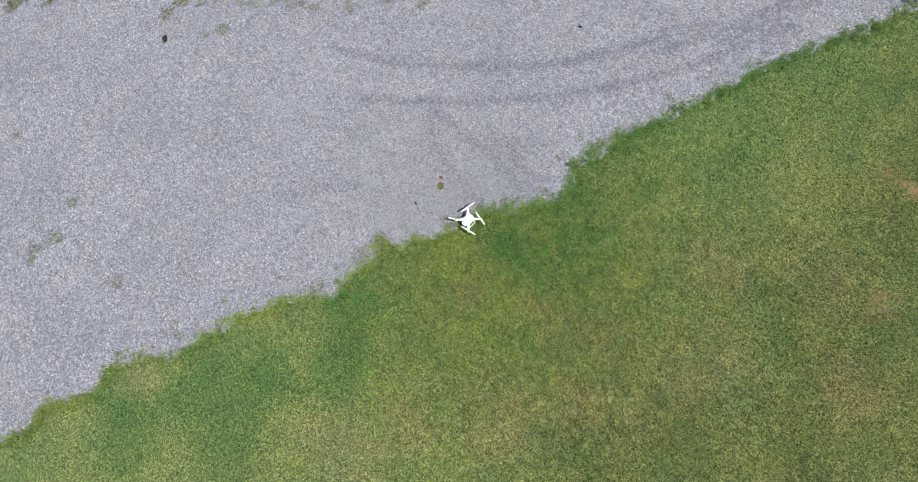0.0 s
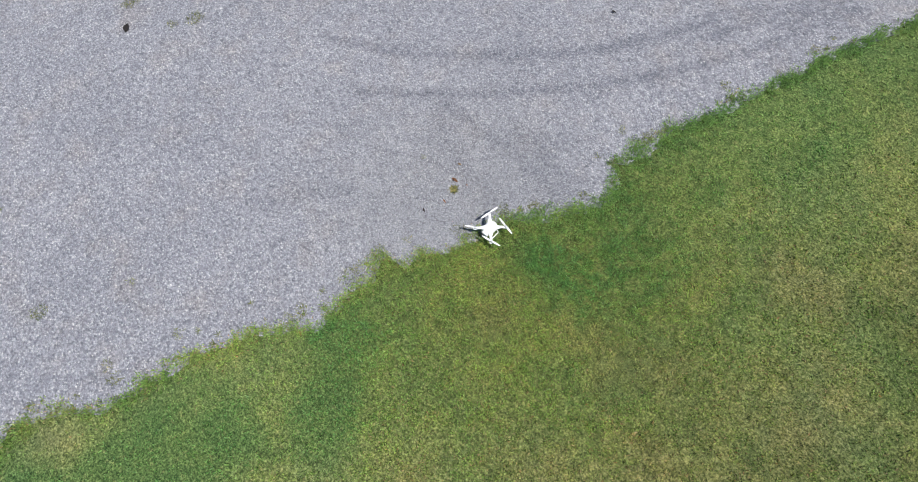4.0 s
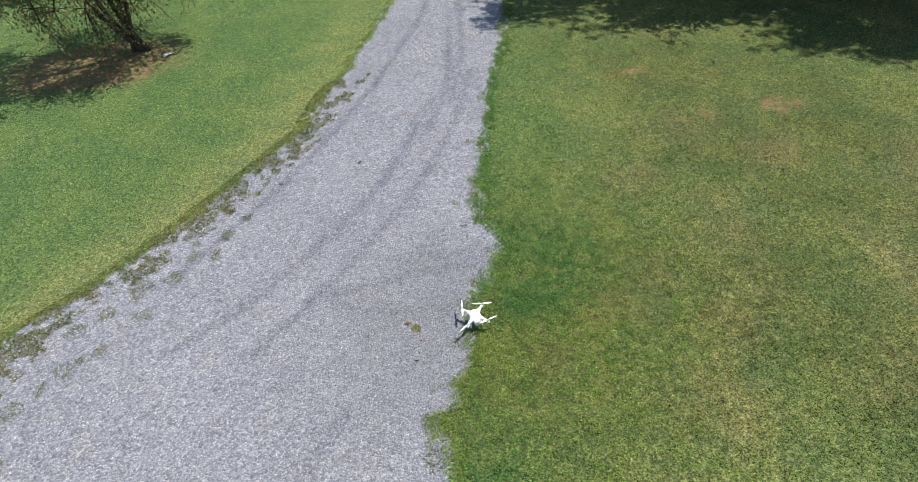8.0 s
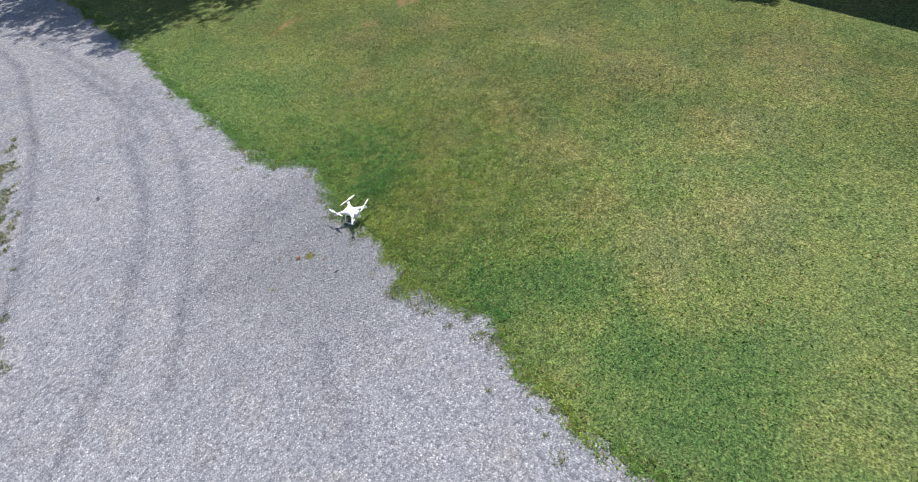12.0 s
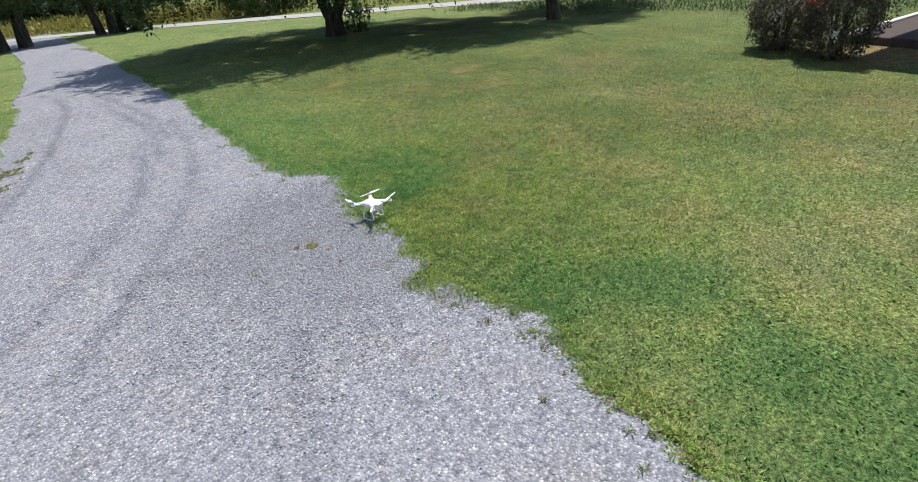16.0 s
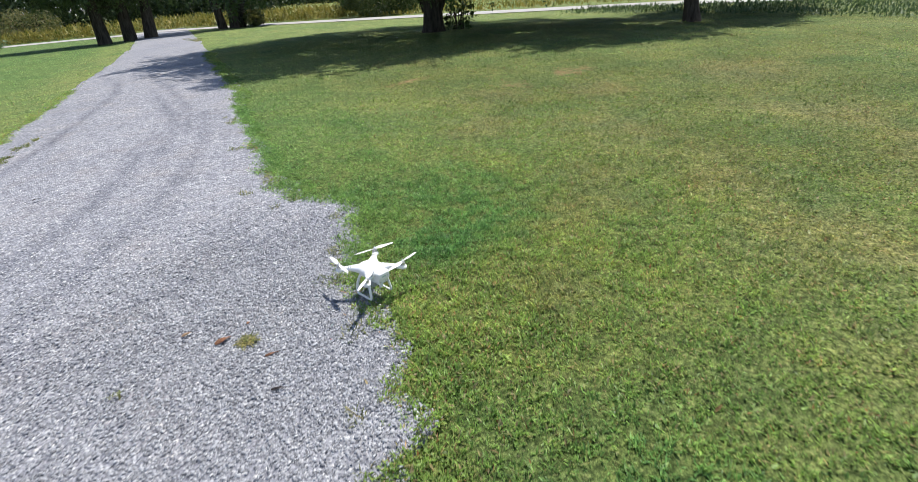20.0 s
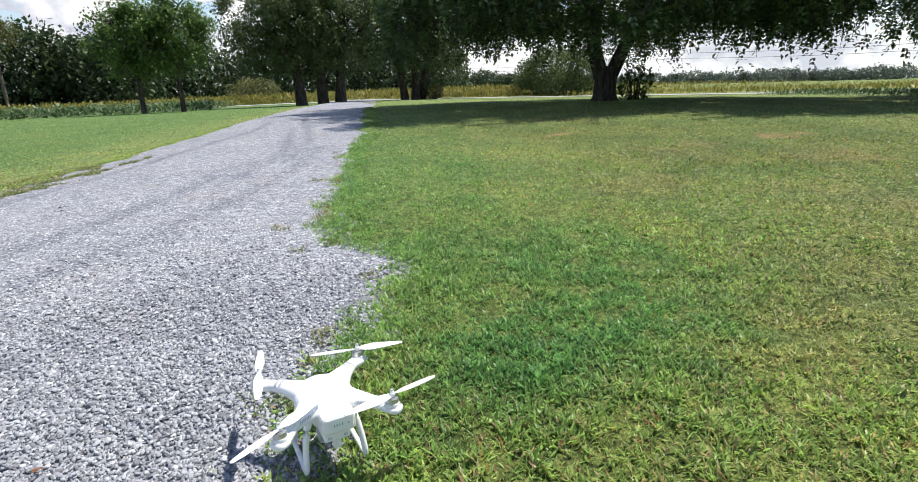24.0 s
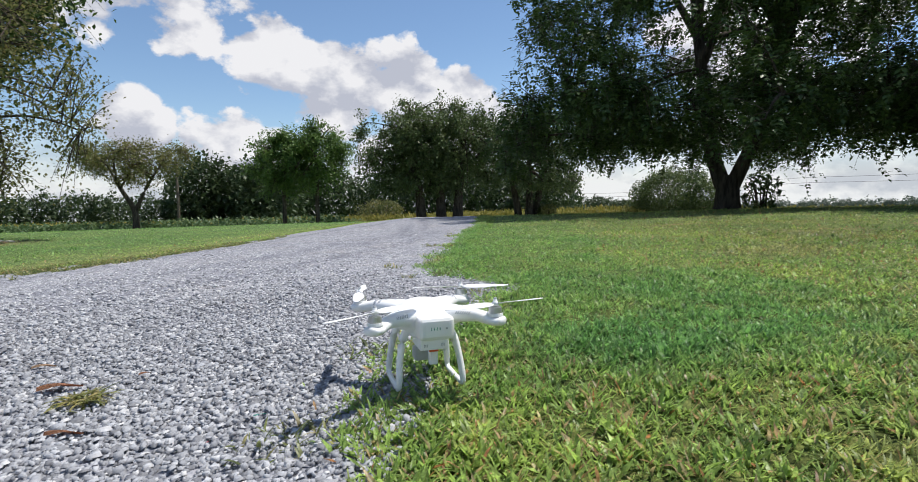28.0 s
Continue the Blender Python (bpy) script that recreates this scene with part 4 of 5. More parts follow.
def road_mid(s):
    """The road's middle line: straight past the lawn, bending off behind the drive's end."""
    ks = [90.0, -6.0] + [k for k, _ in ROAD_BEND]
    px = [ROAD_P[0] + ROAD_D[0] * k for k in ks[:2]] + [p[0] for _, p in ROAD_BEND]
    py = [ROAD_P[1] + ROAD_D[1] * k for k in ks[:2]] + [p[1] for _, p in ROAD_BEND]
    x = y = 0.0
    for d in (-3.0, -1.5, 0.0, 1.5, 3.0):
        x = x + np.interp(np.asarray(s) + d, ks[::-1], px[::-1]) / 5
        y = y + np.interp(np.asarray(s) + d, ks[::-1], py[::-1]) / 5
    return x, y


def by_road(s, o):
    """s metres along the road, o metres beyond its middle."""
    x, y = road_mid(s)
    x1, y1 = road_mid(np.asarray(s) + 0.5)
    dx, dy = x1 - x, y1 - y
    ln = np.hypot(dx, dy)
    return x - dy / ln * o, y + dx / ln * o


s_, o_ = np.linspace(-140, 90, 160), np.linspace(-1.6, 1.6, 5)
S_, O_ = np.meshgrid(s_, o_, indexing="ij")
RX, RY = by_road(S_, O_)
put("road", mesh_from("road", np.stack([RX.ravel(), RY.ravel(), np_land(RX, RY).ravel() + 0.03 - 0.01 * (O_.ravel() / 1.6) ** 2], 1), grid_faces(160, 5), M_ROAD, True),
    label="pale narrow country road beyond the lawn", category="road", kind="structure")

PLANT, PLANT_F = np.array([[0, 0, 0], [0.19, 0.14, 0.5], [0.0, 0.45, 0.95], [-0.19, 0.14, 0.5]]), np.array([[0, 1, 2], [0, 2, 3]])


def crop(name, mat, s0, s1, o0, o1, n, lo, hi, label, seed, tilt=(-50, 30), keep=None, tall=0.1):
    rng = np.random.default_rng(seed)
    s, o = rng.uniform(s0, s1, n), o0 + (o1 - o0) * rng.uniform(0, 1, n) ** (1.8 if o1 > 0 else 1.0)
    o = np.round(o / 0.75) * 0.75 + rng.normal(size=n) * 0.13
    x, y = by_road(s, o)
    if keep is not None:
        k = keep(x, y)
        x, y = x[k], y[k]
    p = np.stack([x, y, np_land(x, y) + rng.uniform(0, 1, len(x)) * tall], 1)
    v, f = scatter(PLANT, PLANT_F, p, rot_many(rng, len(x), *tilt), rng.uniform(lo, hi, len(x)) * (0.8 + 0.2 * wob(x * 0.1, y * 0.1)))
    return put(name, mesh_from(name, v, f, mat), label=label, category="crop field", kind="stuff")


crop("corn_field", M_CORN, -70, -6, 2.6, 60, 30000, 0.24, 0.44, "wide field of yellowing corn beyond the road", 51, (-85, 60), tall=0.6)
crop("corn_field", M_CORN, -70, -6, 2.6, 14, 30000, 0.15, 0.28, "front rows of yellowing corn beside the road", 52, (-85, 60), tall=0.55)
crop("corn_field", M_CORN, -30, 70, 2.6, 150, 44000, 0.16, 0.34, "open field of low yellowing crop beyond the road", 55, (-85, 60), tall=0.1)
crop("bean_field", M_SOY, 11, 60, -8.5, -2.6, 42000, 0.07, 0.15, "low dark green bean rows along the lawn", 53, (-80, 50), keep=lambda x, y: x > 13.2 + 0.03 * y)
# beans past the lawn on the far side of the drive
rng = np.random.default_rng(54)
x, y = rng.uniform(-60, 2.5, 36000), 25.6 + 26 * rng.uniform(0, 1, 36000) ** 2.2
k = (x < -0.2 + 0.1 * (y - 25)) & (y > 25.6 + 0.03 * x)
x, y = x[k], y[k]
v, f = scatter(LEAF, LEAF_F, np.stack([x, y, np_land(x, y) + rng.uniform(0, 0.42, len(x))], 1), rot_many(rng, len(x), -100, 60), rng.uniform(0.10, 0.2, len(x)))
put("bean_field", mesh_from("bean_field", v, f, M_SOY), label="dark green bean field at the lawn's far edge", category="crop field", kind="stuff")


def woods(name, a0, a1, dist, n, lo, hi, leaf, per, seed, label, mat):
    """A band of woods on an arc, headings in degrees clockwise from +y."""
    rng = np.random.default_rng(seed)
    pile = Pile()
    for i in range(n):
        a = radians(a0 + (a1 - a0) * (i + rng.uniform(-0.4, 0.4)) / n)
        d = dist * rng.uniform(0.93, 1.12)
        cx, cy = d * math.sin(a), d * math.cos(a)
        h = rng.uniform(lo, hi)
        w = h * rng.uniform(0.32, 0.5)
        base = land(cx, cy)
        u = rng.normal(size=(per, 3))
        u /= np.linalg.norm(u, axis=1)[:, None]
        bump = 1 + 0.22 * np.sin(5 * u[:, 0] + i) * np.sin(4 * u[:, 1] + 2 * i) + 0.12 * rng.normal(size=per)
        p = np.array([cx, cy, base + h * 0.5]) + u * np.array([w, w, h * 0.52]) * bump[:, None]
        p[:, 2] = np.maximum(p[:, 2], base)
        pile.add(*scatter(LEAF, LEAF_F, p, rot_many(rng, per, -100, 60), leaf * rng.uniform(0.6, 1.3, per)))
    return put(name, pile.mesh(name, mat, False), label=label, category="woods", kind="stuff")


woods("woods", -60, -13, 64, 66, 2.6, 3.6, 0.35, 620, 61, "low dark woods behind the bean field", M_LEAF_FAR)
woods("woods", -14, -5, 58, 9, 4.8, 6.8, 0.42, 2000, 62, "taller dark trees of the woods behind the fields", M_LEAF_FAR)
woods("woods", -8, 24, 72, 48, 5.0, 7.0, 0.55, 560, 65, "dark woods behind the corn", M_LEAF_FAR)
woods("woods", 22, 36, 150, 34, 3.2, 4.8, 0.45, 900, 66, "dark woods past the corn field", M_LEAF_FAR)
# the two farthest bands carry their haze in the leaf colour
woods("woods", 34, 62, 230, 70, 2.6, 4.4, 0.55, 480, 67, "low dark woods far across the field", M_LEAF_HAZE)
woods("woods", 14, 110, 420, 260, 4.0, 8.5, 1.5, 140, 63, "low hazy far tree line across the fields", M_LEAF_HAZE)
woods("woods", -180, -58, 90, 60, 6, 9, 1.2, 110, 64, "woods behind the garden", M_LEAF_FAR)


def shrub(name, sx, sy, r, h, n, leaf, mat, label, seed, cat="shrub", group=""):
    rng = np.random.default_rng(seed)
    root = put(name, None, label=label, category=cat, group=group, at=on_land(sx, sy, -0.02))
    wood = Pile()
    for i in range(12):
        a, q = rng.uniform(0, 6.28), rng.uniform(0.2, 0.8) * r
        e = np.array([q * math.cos(a), q * math.sin(a), h * rng.uniform(0.5, 0.9)])
        wood.add(*tube(bez(np.array([0.1 * math.cos(a), 0.1 * math.sin(a), 0]), e * np.array([0.4, 0.4, 0.7]), e, 6), np.linspace(0.02, 0.006, 6), 5))
    put("stem", wood.mesh("stem", M_BARK), root)
    u = rng.normal(size=(n, 3))
    u /= np.linalg.norm(u, axis=1)[:, None]
    rad = rng.uniform(0.45, 1.0, n) ** 0.5 * (1 + 0.2 * np.sin(6 * u[:, 0] + seed) * np.sin(5 * u[:, 1] + 4 * u[:, 2]))
    p = np.array([0, 0, h * 0.5]) + u * np.array([r, r, h * 0.52]) * rad[:, None]
    p[:, 2] = np.maximum(p[:, 2], rng.uniform(0.02, 0.14, n))
    v, f = scatter(LEAF, LEAF_F, p, rot_many(rng, n, -100, 60), leaf * rng.uniform(0.6, 1.3, n))
    put("foliage", mesh_from("foliage", v, f, mat), root)
    return root


M_FLOWER = plain("red_petals", (0.55, 0.035, 0.03), 0.6, 0, 0.25, 60)
M_FLOWER_PALE = plain("pale_petals", (0.75, 0.70, 0.66), 0.6, 0, 0.1, 60)


def blossom(r, mat, seed):
    rng = np.random.default_rng(seed)
    n = 26
    p = rng.normal(size=(n, 3)) * r * 0.5
    v, f = scatter(LEAF, LEAF_F, p, rot_many(rng, n, -90, 90), 0.06 * rng.uniform(0.7, 1.3, n))
    return mesh_from("blossom", v, f, mat)


s1 = shrub("flowering_shrub", 8.3, -1.38, 0.58, 1.12, 12000, 0.042, M_SHRUB, "dark-leaved garden shrub with red and pale blossoms", 71, group="shrubs by the porch")
s2 = shrub("flowering_shrub", 7.78, -2.2, 0.6, 1.4, 14000, 0.042, M_SHRUB, "dark-leaved garden shrub with red blossoms beside the porch", 72, group="shrubs by the porch")
for k, (ob, bx, by, bz, r, mat) in enumerate(((s1, -0.3, -0.3, 0.95, 0.12, M_FLOWER_PALE), (s1, -0.5, 0.05, 0.65, 0.08, M_FLOWER_PALE), (s1, -0.1, -0.52, 0.8, 0.12, M_FLOWER), (s2, -0.45, 0.35, 0.9, 0.12, M_FLOWER), (s2, -0.4, -0.25, 1.05, 0.12, M_FLOWER), (s2, -0.55, 0.0, 0.45, 0.06, M_FLOWER_PALE))):
    put("blossom", blossom(r, mat, 80 + k), ob, at=(bx, by, bz))
shrub("shrub", 14.2, -0.9, 0.8, 0.9, 3500, 0.09, M_LEAF_PALE, "pale green shrub beyond the porch", 73)
shrub("shrub", *by_road(-4.5, 4.5), 2.6, 2.7, 15000, 0.14, M_LEAF_THICKET, "round dark green thicket beside the road", 74)
for k, (tx, ty, tr, th) in enumerate(((25.6, 10.6, 1.4, 1.7), (26.4, 8.2, 1.6, 2.2), (27.0, 5.6, 1.6, 2.3), (26.6, 3.4, 1.5, 2.2))):
    shrub("shrub", tx, ty, tr, th, 6500, 0.11, M_LEAF_THICKET, "round dark green thicket across the road", 75 + 10 * k, group="thickets across the road")
shrub("shrub", 3.4, 48.5, 2.0, 2.1, 3000, 0.16, M_LEAF_PALE, "pale bush in front of the woods", 76)
shrub("shrub", 11.6, 29.4, 0.55, 0.9, 1200, 0.11, M_LEAF_PALE, "small bush at the foot of a roadside tree", 77)
shrub("sapling", 8.5, 9.15, 0.42, 0.75, 420, 0.10, M_LEAF_BIG, "leafy shoots at the foot of the forked tree", 78)

# ---- wires ----
M_POLE = bark_material("pole_wood", (0.10, 0.08, 0.06), (0.20, 0.17, 0.13))
M_WIRE = plain("wire", (0.03, 0.03, 0.03), 0.6)
pole = put("utility_pole", None, label="weathered wooden utility pole before the woods", category="pole", at=on_land(-14.6, 54.0, 0))
po = Pile()
po.add(*tube([(0, 0, -0.2), (0, 0, 3.0), (0, 0, 6.6)], [0.14, 0.12, 0.10], 8))
put("post", po.mesh("post", M_POLE), pole)
po = Pile()
po.add(*tube([(-0.9, 0, 6.1), (0.9, 0, 6.1)], [0.06, 0.06], 4))
put("crossarm", po.mesh("crossarm", M_POLE), pole)
for h, off in ((4.2, 0.0), (3.6, 30.0), (3.1, 30.0)):
    a, b = (np.array([*(ROAD_P + ROAD_D * k + ROAD_N * (3.0 + off)), 0]) for k in (-90, 60))
    n = 40
    line = a + (b - a) * np.linspace(0, 1, n)[:, None]
    line[:, 2] = np_land(line[:, 0], line[:, 1]) + h - 0.5 * np.abs(np.sin(np.linspace(0, 4 * np.pi, n)))
    po = Pile()
    po.add(*tube(line, np.full(n, 0.012), 4))
    put("overhead_wire", po.mesh("overhead_wire", M_WIRE), label="thin dark overhead wire along the road", category="wire", group="wires along the road")

# ---- porch whose roof shades the lawn ----
# the porch's deep shade is put into this floor colour
M_CONCRETE_SHADED = plain("porch_concrete_shaded", (0.075, 0.055, 0.05), 0.9, 0, 0.15, 6)
# white for the slab's sunlit rim: sunlight put into the colour
M_LIT_EDGE = plain("lit_edge", (0.78, 0.78, 0.76), 0.5, 0, 0.05, 8)
M_SHINGLE = plain("shingle", (0.10, 0.09, 0.085), 0.95, 0, 0.3, 18)
M_BRICK = plain("dark_brick", (0.20, 0.10, 0.08), 0.9, 0, 0.3, 14)


def box(bm, size, m=Matrix.Identity(4), bevel=0.0, segs=2):
    r = bmesh.ops.create_cube(bm, size=1, matrix=m @ Matrix.Diagonal((*size, 1)))
    if bevel:
        es = list({e for v in r["verts"] for e in v.link_edges})
        bmesh.ops.bevel(bm, geom=es, offset=bevel, segments=segs, affect="EDGES", profile=0.6)


porch = put("porch", None, label="shaded porch with a concrete floor, sunlit edge and low roof", category="porch", at=(8.5, -2.05, 0.0))
porch.rotation_euler = (0, 0, radians(-17.0))
for name, size, at, mat in (("floor_slab", (5.0, 9.0, 0.16), (3.3, -4.5, 0.08), M_CONCRETE_SHADED), ("floor_edge", (5.0, 0.10, 0.10), (3.3, 0.05, 0.15), M_LIT_EDGE),
                            ("roof", (7.5, 9.4, 0.14), (3.75, -4.7, 2.70), M_SHINGLE), ("ceiling_board", (7.3, 9.2, 0.03), (3.75, -4.7, 2.60), M_BRICK),
                            ("house_wall", (0.2, 9.0, 2.5), (7.0, -4.6, 1.33), M_BRICK)):
    bm = bmesh.new()
    box(bm, size, Matrix.Translation(at), 0.012, 1)
    part(name, bm, mat, porch)
for py in (-4.5, -8.6):
    bm = bmesh.new()
    box(bm, (0.12, 0.12, 2.46), Matrix.Translation((1.0, py, 1.38)), 0.01, 1)
    part("post", bm, M_BRICK, porch)

# ---- gravel stones, thick where the camera comes down ----
rng = np.random.default_rng(7)
def gravel_places(n, area, mid, reach):
    x, y = rng.uniform(area[0], area[1], n), rng.uniform(area[2], area[3], n)
    k = (on_gravel(x, y) > -0.03) & (np.exp(-(np.hypot(x - mid[0], y - mid[1]) / reach) ** 2) > rng.random(n))
    x, y = x[k], y[k]
    k = rut_at(x, y) * 0.8 < rng.random(len(x))
    return x[k], y[k]


def lay(chip, x, y, tilt, lift):
    """Turn each chip its own way and set it on the drive."""
    chip = np.einsum("nij,nkj->nki", rot_many(rng, len(x), -tilt, tilt), chip)
    return chip + np.stack([x, y, np_land(x, y) + 0.006 + 0.012 * wob(x * 0.5, y * 0.35) + rng.uniform(-0.001, lift, len(x))], 1)[:, None, :]


# flat, sharp-edged slivers: an uneven four-cornered top, a wider foot
x, y = gravel_places(500000, (-3.6, 0.75, -2.6, 3.0), (-0.42, 0.05), 1.0)
m_ = len(x)
big = np.exp(rng.normal(size=m_) * 0.28)
size = np.stack([rng.uniform(0.0036, 0.0062, m_) * big, rng.uniform(0.0021, 0.0036, m_) * big, rng.uniform(0.0013, 0.0024, m_) * big], 1)
turn = (np.arange(4) * np.pi / 2 + np.pi / 4)[None] + rng.uniform(-0.5, 0.5, (m_, 4))
reach = rng.uniform(0.7, 1.3, (m_, 4))
top = np.stack([reach * np.cos(turn), reach * np.sin(turn), rng.uniform(0.2, 1.3, (m_, 4))], 2)
foot = np.stack([top[..., 0] * 1.15 + rng.normal(size=(m_, 4)) * 0.12, top[..., 1] * 1.15 + rng.normal(size=(m_, 4)) * 0.12, np.full((m_, 4), -1.0)], 2)
chip = lay(np.concatenate([top, foot], 1) * size[:, None, :], x, y, 50, 0.008)
CHIP_F = np.array([[0, 1, 2], [0, 2, 3]] + [t for i in range(4) for t in ([i, 4 + i, 4 + (i + 1) % 4], [i, 4 + (i + 1) % 4, (i + 1) % 4])])
fs = (CHIP_F[None] + (np.arange(m_) * 8)[:, None, None]).reshape(-1, 3)
put("gravel", mesh_from("gravel", chip.reshape(-1, 3), fs, M_STONE), label="loose sharp chips of grey crushed stone", category="gravel", kind="stuff")
# further out: chips with one ridge
x, y = gravel_places(220000, (-5.0, 1.4, -4.2, 6.0), (-0.9, 0.1), 2.6)
m_ = len(x)
turn = (np.arange(4) * np.pi / 2)[None] + rng.uniform(-0.5, 0.5, (m_, 4))
reach = rng.uniform(0.7, 1.3, (m_, 4))
foot = np.stack([reach * np.cos(turn), reach * np.sin(turn), np.full((m_, 4), -0.6)], 2)
peak = np.concatenate([rng.uniform(-0.4, 0.4, (m_, 1, 2)), np.ones((m_, 1, 1))], 2)
size = np.stack([rng.uniform(0.005, 0.010, m_), rng.uniform(0.003, 0.006, m_), rng.uniform(0.002, 0.004, m_)], 1)
chip = lay(np.concatenate([foot, peak], 1) * size[:, None, :], x, y, 22, 0.004)
fs = (np.array([[i, (i + 1) % 4, 4] for i in range(4)])[None] + (np.arange(m_) * 5)[:, None, None]).reshape(-1, 3)
put("gravel", mesh_from("gravel", chip.reshape(-1, 3), fs, M_STONE), label="scattered chips of grey crushed stone on the drive", category="gravel", kind="stuff")

# ---- litter on the gravel and lawn ----
M_DEAD = plain("dead_leaf", (0.29, 0.14, 0.075), 0.6, 0, 0.35, 60)
M_DARK = plain("dark_scrap", (0.05, 0.042, 0.042), 0.7)
M_PALE_LEAF = plain("pale_dead_leaf", (0.36, 0.25, 0.16), 0.7, 0, 0.3, 60)


def dead_leaf(lx, ly, ln, wd, turn, mat, label, name="fallen_leaf", cat="leaf"):
    bm = bmesh.new()
    rows = []
    for i in range(9):
        t = i / 8
        w = wd * math.sin(math.pi * min(1, t * 0.92 + 0.06)) * 0.5
        rows.append([bm.verts.new((ln * (t - 0.5), s * w, 0.006 + 0.3 * abs(s) * w + 0.045 * ln * math.sin(4.5 * t + 1.4 * s))) for s in (-1, -0.5, 0, 0.5, 1)])
    for a, b in zip(rows, rows[1:]):
        for k in range(4):
            bm.faces.new((a[k], b[k], b[k + 1], a[k + 1]))
    bmesh.ops.solidify(bm, geom=bm.faces[:], thickness=0.0015)
    me = bpy.data.meshes.new(name)
    bm.to_mesh(me)
    bm.free()
    me.materials.append(mat)
    ob = put(name, me, label=label, category=cat, at=(lx, ly, land(lx, ly) + 0.015))
    ob.rotation_euler = (0, 0, radians(turn))
    return ob


dead_leaf(-0.69, 0.23, 0.075, 0.032, 8, M_DEAD, "curled brown dead leaf lying on gravel")
dead_leaf(-0.58, -0.01, 0.058, 0.016, -8, M_DEAD, "narrow brown dead leaf lying on gravel")
dead_leaf(-0.79, 0.39, 0.045, 0.025, 10, M_PALE_LEAF, "small pale brown dead leaf lying on gravel")
dead_leaf(-0.56, 0.28, 0.022, 0.014, 30, M_DEAD, "small curled brown leaf scrap on gravel")
dead_leaf(-0.652, -0.228, 0.055, 0.018, -25, M_DARK, "dark curled scrap lying on gravel", "dark_scrap", "scrap")
dead_leaf(-1.04, 3.05, 0.06, 0.025, 10, M_DARK, "dark curled scrap lying further up the drive", "dark_scrap", "scrap")
dead_leaf(-4.87, -1.25, 0.13, 0.07, -40, M_DARK, "dark curled scrap near the drive's weedy edge", "dark_scrap", "scrap")
wisp = tuft("dry_grass", -0.62, 0.15, 0.032, 110, 300, "wisp of dry cut grass on gravel", 0.02, 0.045, (-84, -50))
wisp.location.z = 0.014 * S
wisp.data.attributes["dry"].data.foreach_set("value", np.full(len(wisp.data.vertices), 0.9, np.float32))
M_TEAL = plain("teal_scrap", (0.10, 0.42, 0.34), 0.6)
M_RED = plain("red_scrap", (0.5, 0.05, 0.07), 0.6)
dead_leaf(-0.30, -0.01, 0.020, 0.003, 15, M_TEAL, "tiny teal thread of plastic on gravel", "teal_scrap", "scrap")
dead_leaf(-0.36, -0.10, 0.007, 0.005, 60, M_RED, "tiny red speck of plastic on gravel", "red_scrap", "scrap")
M_SCRAP = plain("white_scrap", (0.8, 0.8, 0.78), 0.5, 0, 0.04, 20)
dead_leaf(-6.9, 5.05, 0.26, 0.10, 12, M_SCRAP, "bright white bent plastic piece lying in the lawn", "white_scrap", "scrap")
dead_leaf(-4.42, 7.3, 0.2, 0.12, 30, M_SCRAP, "white crumpled piece at the garden bed", "white_scrap", "scrap")

# ---- quadcopter on the edge of the drive ----
M_WHITE = plain("white_plastic", (0.86, 0.86, 0.86), 0.3, 0.0, 0.015, 20, 0.5)
M_SILVER = plain("motor_metal", (0.55, 0.55, 0.56), 0.35, 0.8, 0.05, 40)
M_BAND = plain("silver_band", (0.52, 0.53, 0.55), 0.4, 0.3, 0.05, 40)
M_DARKP = plain("dark_plastic", (0.03, 0.03, 0.035), 0.5)
M_GREY = plain("grey_plastic", (0.45, 0.46, 0.48), 0.45, 0.1, 0.05, 30)
M_ORANGE = plain("red_sticker", (0.62, 0.10, 0.03), 0.6)
M_GREENLED = plain("status_light", (0.05, 0.30, 0.22), 0.4)

drone = put("quadcopter", None, label="white quadcopter standing on grass at the gravel edge", category="drone", at=(-0.018, 0.09, 0.026))
drone.rotation_euler, drone.scale = (0, 0, radians(4.5)), (0.845 * S, 0.845 * S, 0.83 * S)
HUB, ARM_Z = 0.1237, 0.158


def loft(sections, closed=True):
    """A skin over rings of points."""
    bm = bmesh.new()
    rings = [[bm.verts.new(p) for p in ring] for ring in sections]
    k = len(rings[0])
    for a, b in zip(rings, rings[1:]):
        for i in range(k):
            bm.faces.new((a[i], a[(i + 1) % k], b[(i + 1) % k], b[i]))
    if closed:
        bm.faces.new(rings[0][::-1])
        bm.faces.new(rings[-1])
    bmesh.ops.recalc_face_normals(bm, faces=bm.faces[:])
    return bm


def oval(c, ax, ay, wa, wb, n=16, sq=2.5):
    out = []
    for i in range(n):
        t = 2 * math.pi * i / n
        a, b = math.cos(t), math.sin(t)
        out.append(Vector(c) + Vector(ax) * wa * math.copysign(abs(a) ** (2 / sq), a) + Vector(ay) * wb * math.copysign(abs(b) ** (2 / sq), b))
    return out


# the shell: a domed centre with four arms, skinned into one
shell_bm = bmesh.new()
bmesh.ops.create_uvsphere(shell_bm, u_segments=28, v_segments=18, radius=1, matrix=Matrix.Translation((0, 0, 0.148)) @ Matrix.Diagonal((0.070, 0.092, 0.040, 1)))
box(shell_bm, (0.085, 0.13, 0.05), Matrix.Translation((0, 0, 0.135)), 0.018, 3)
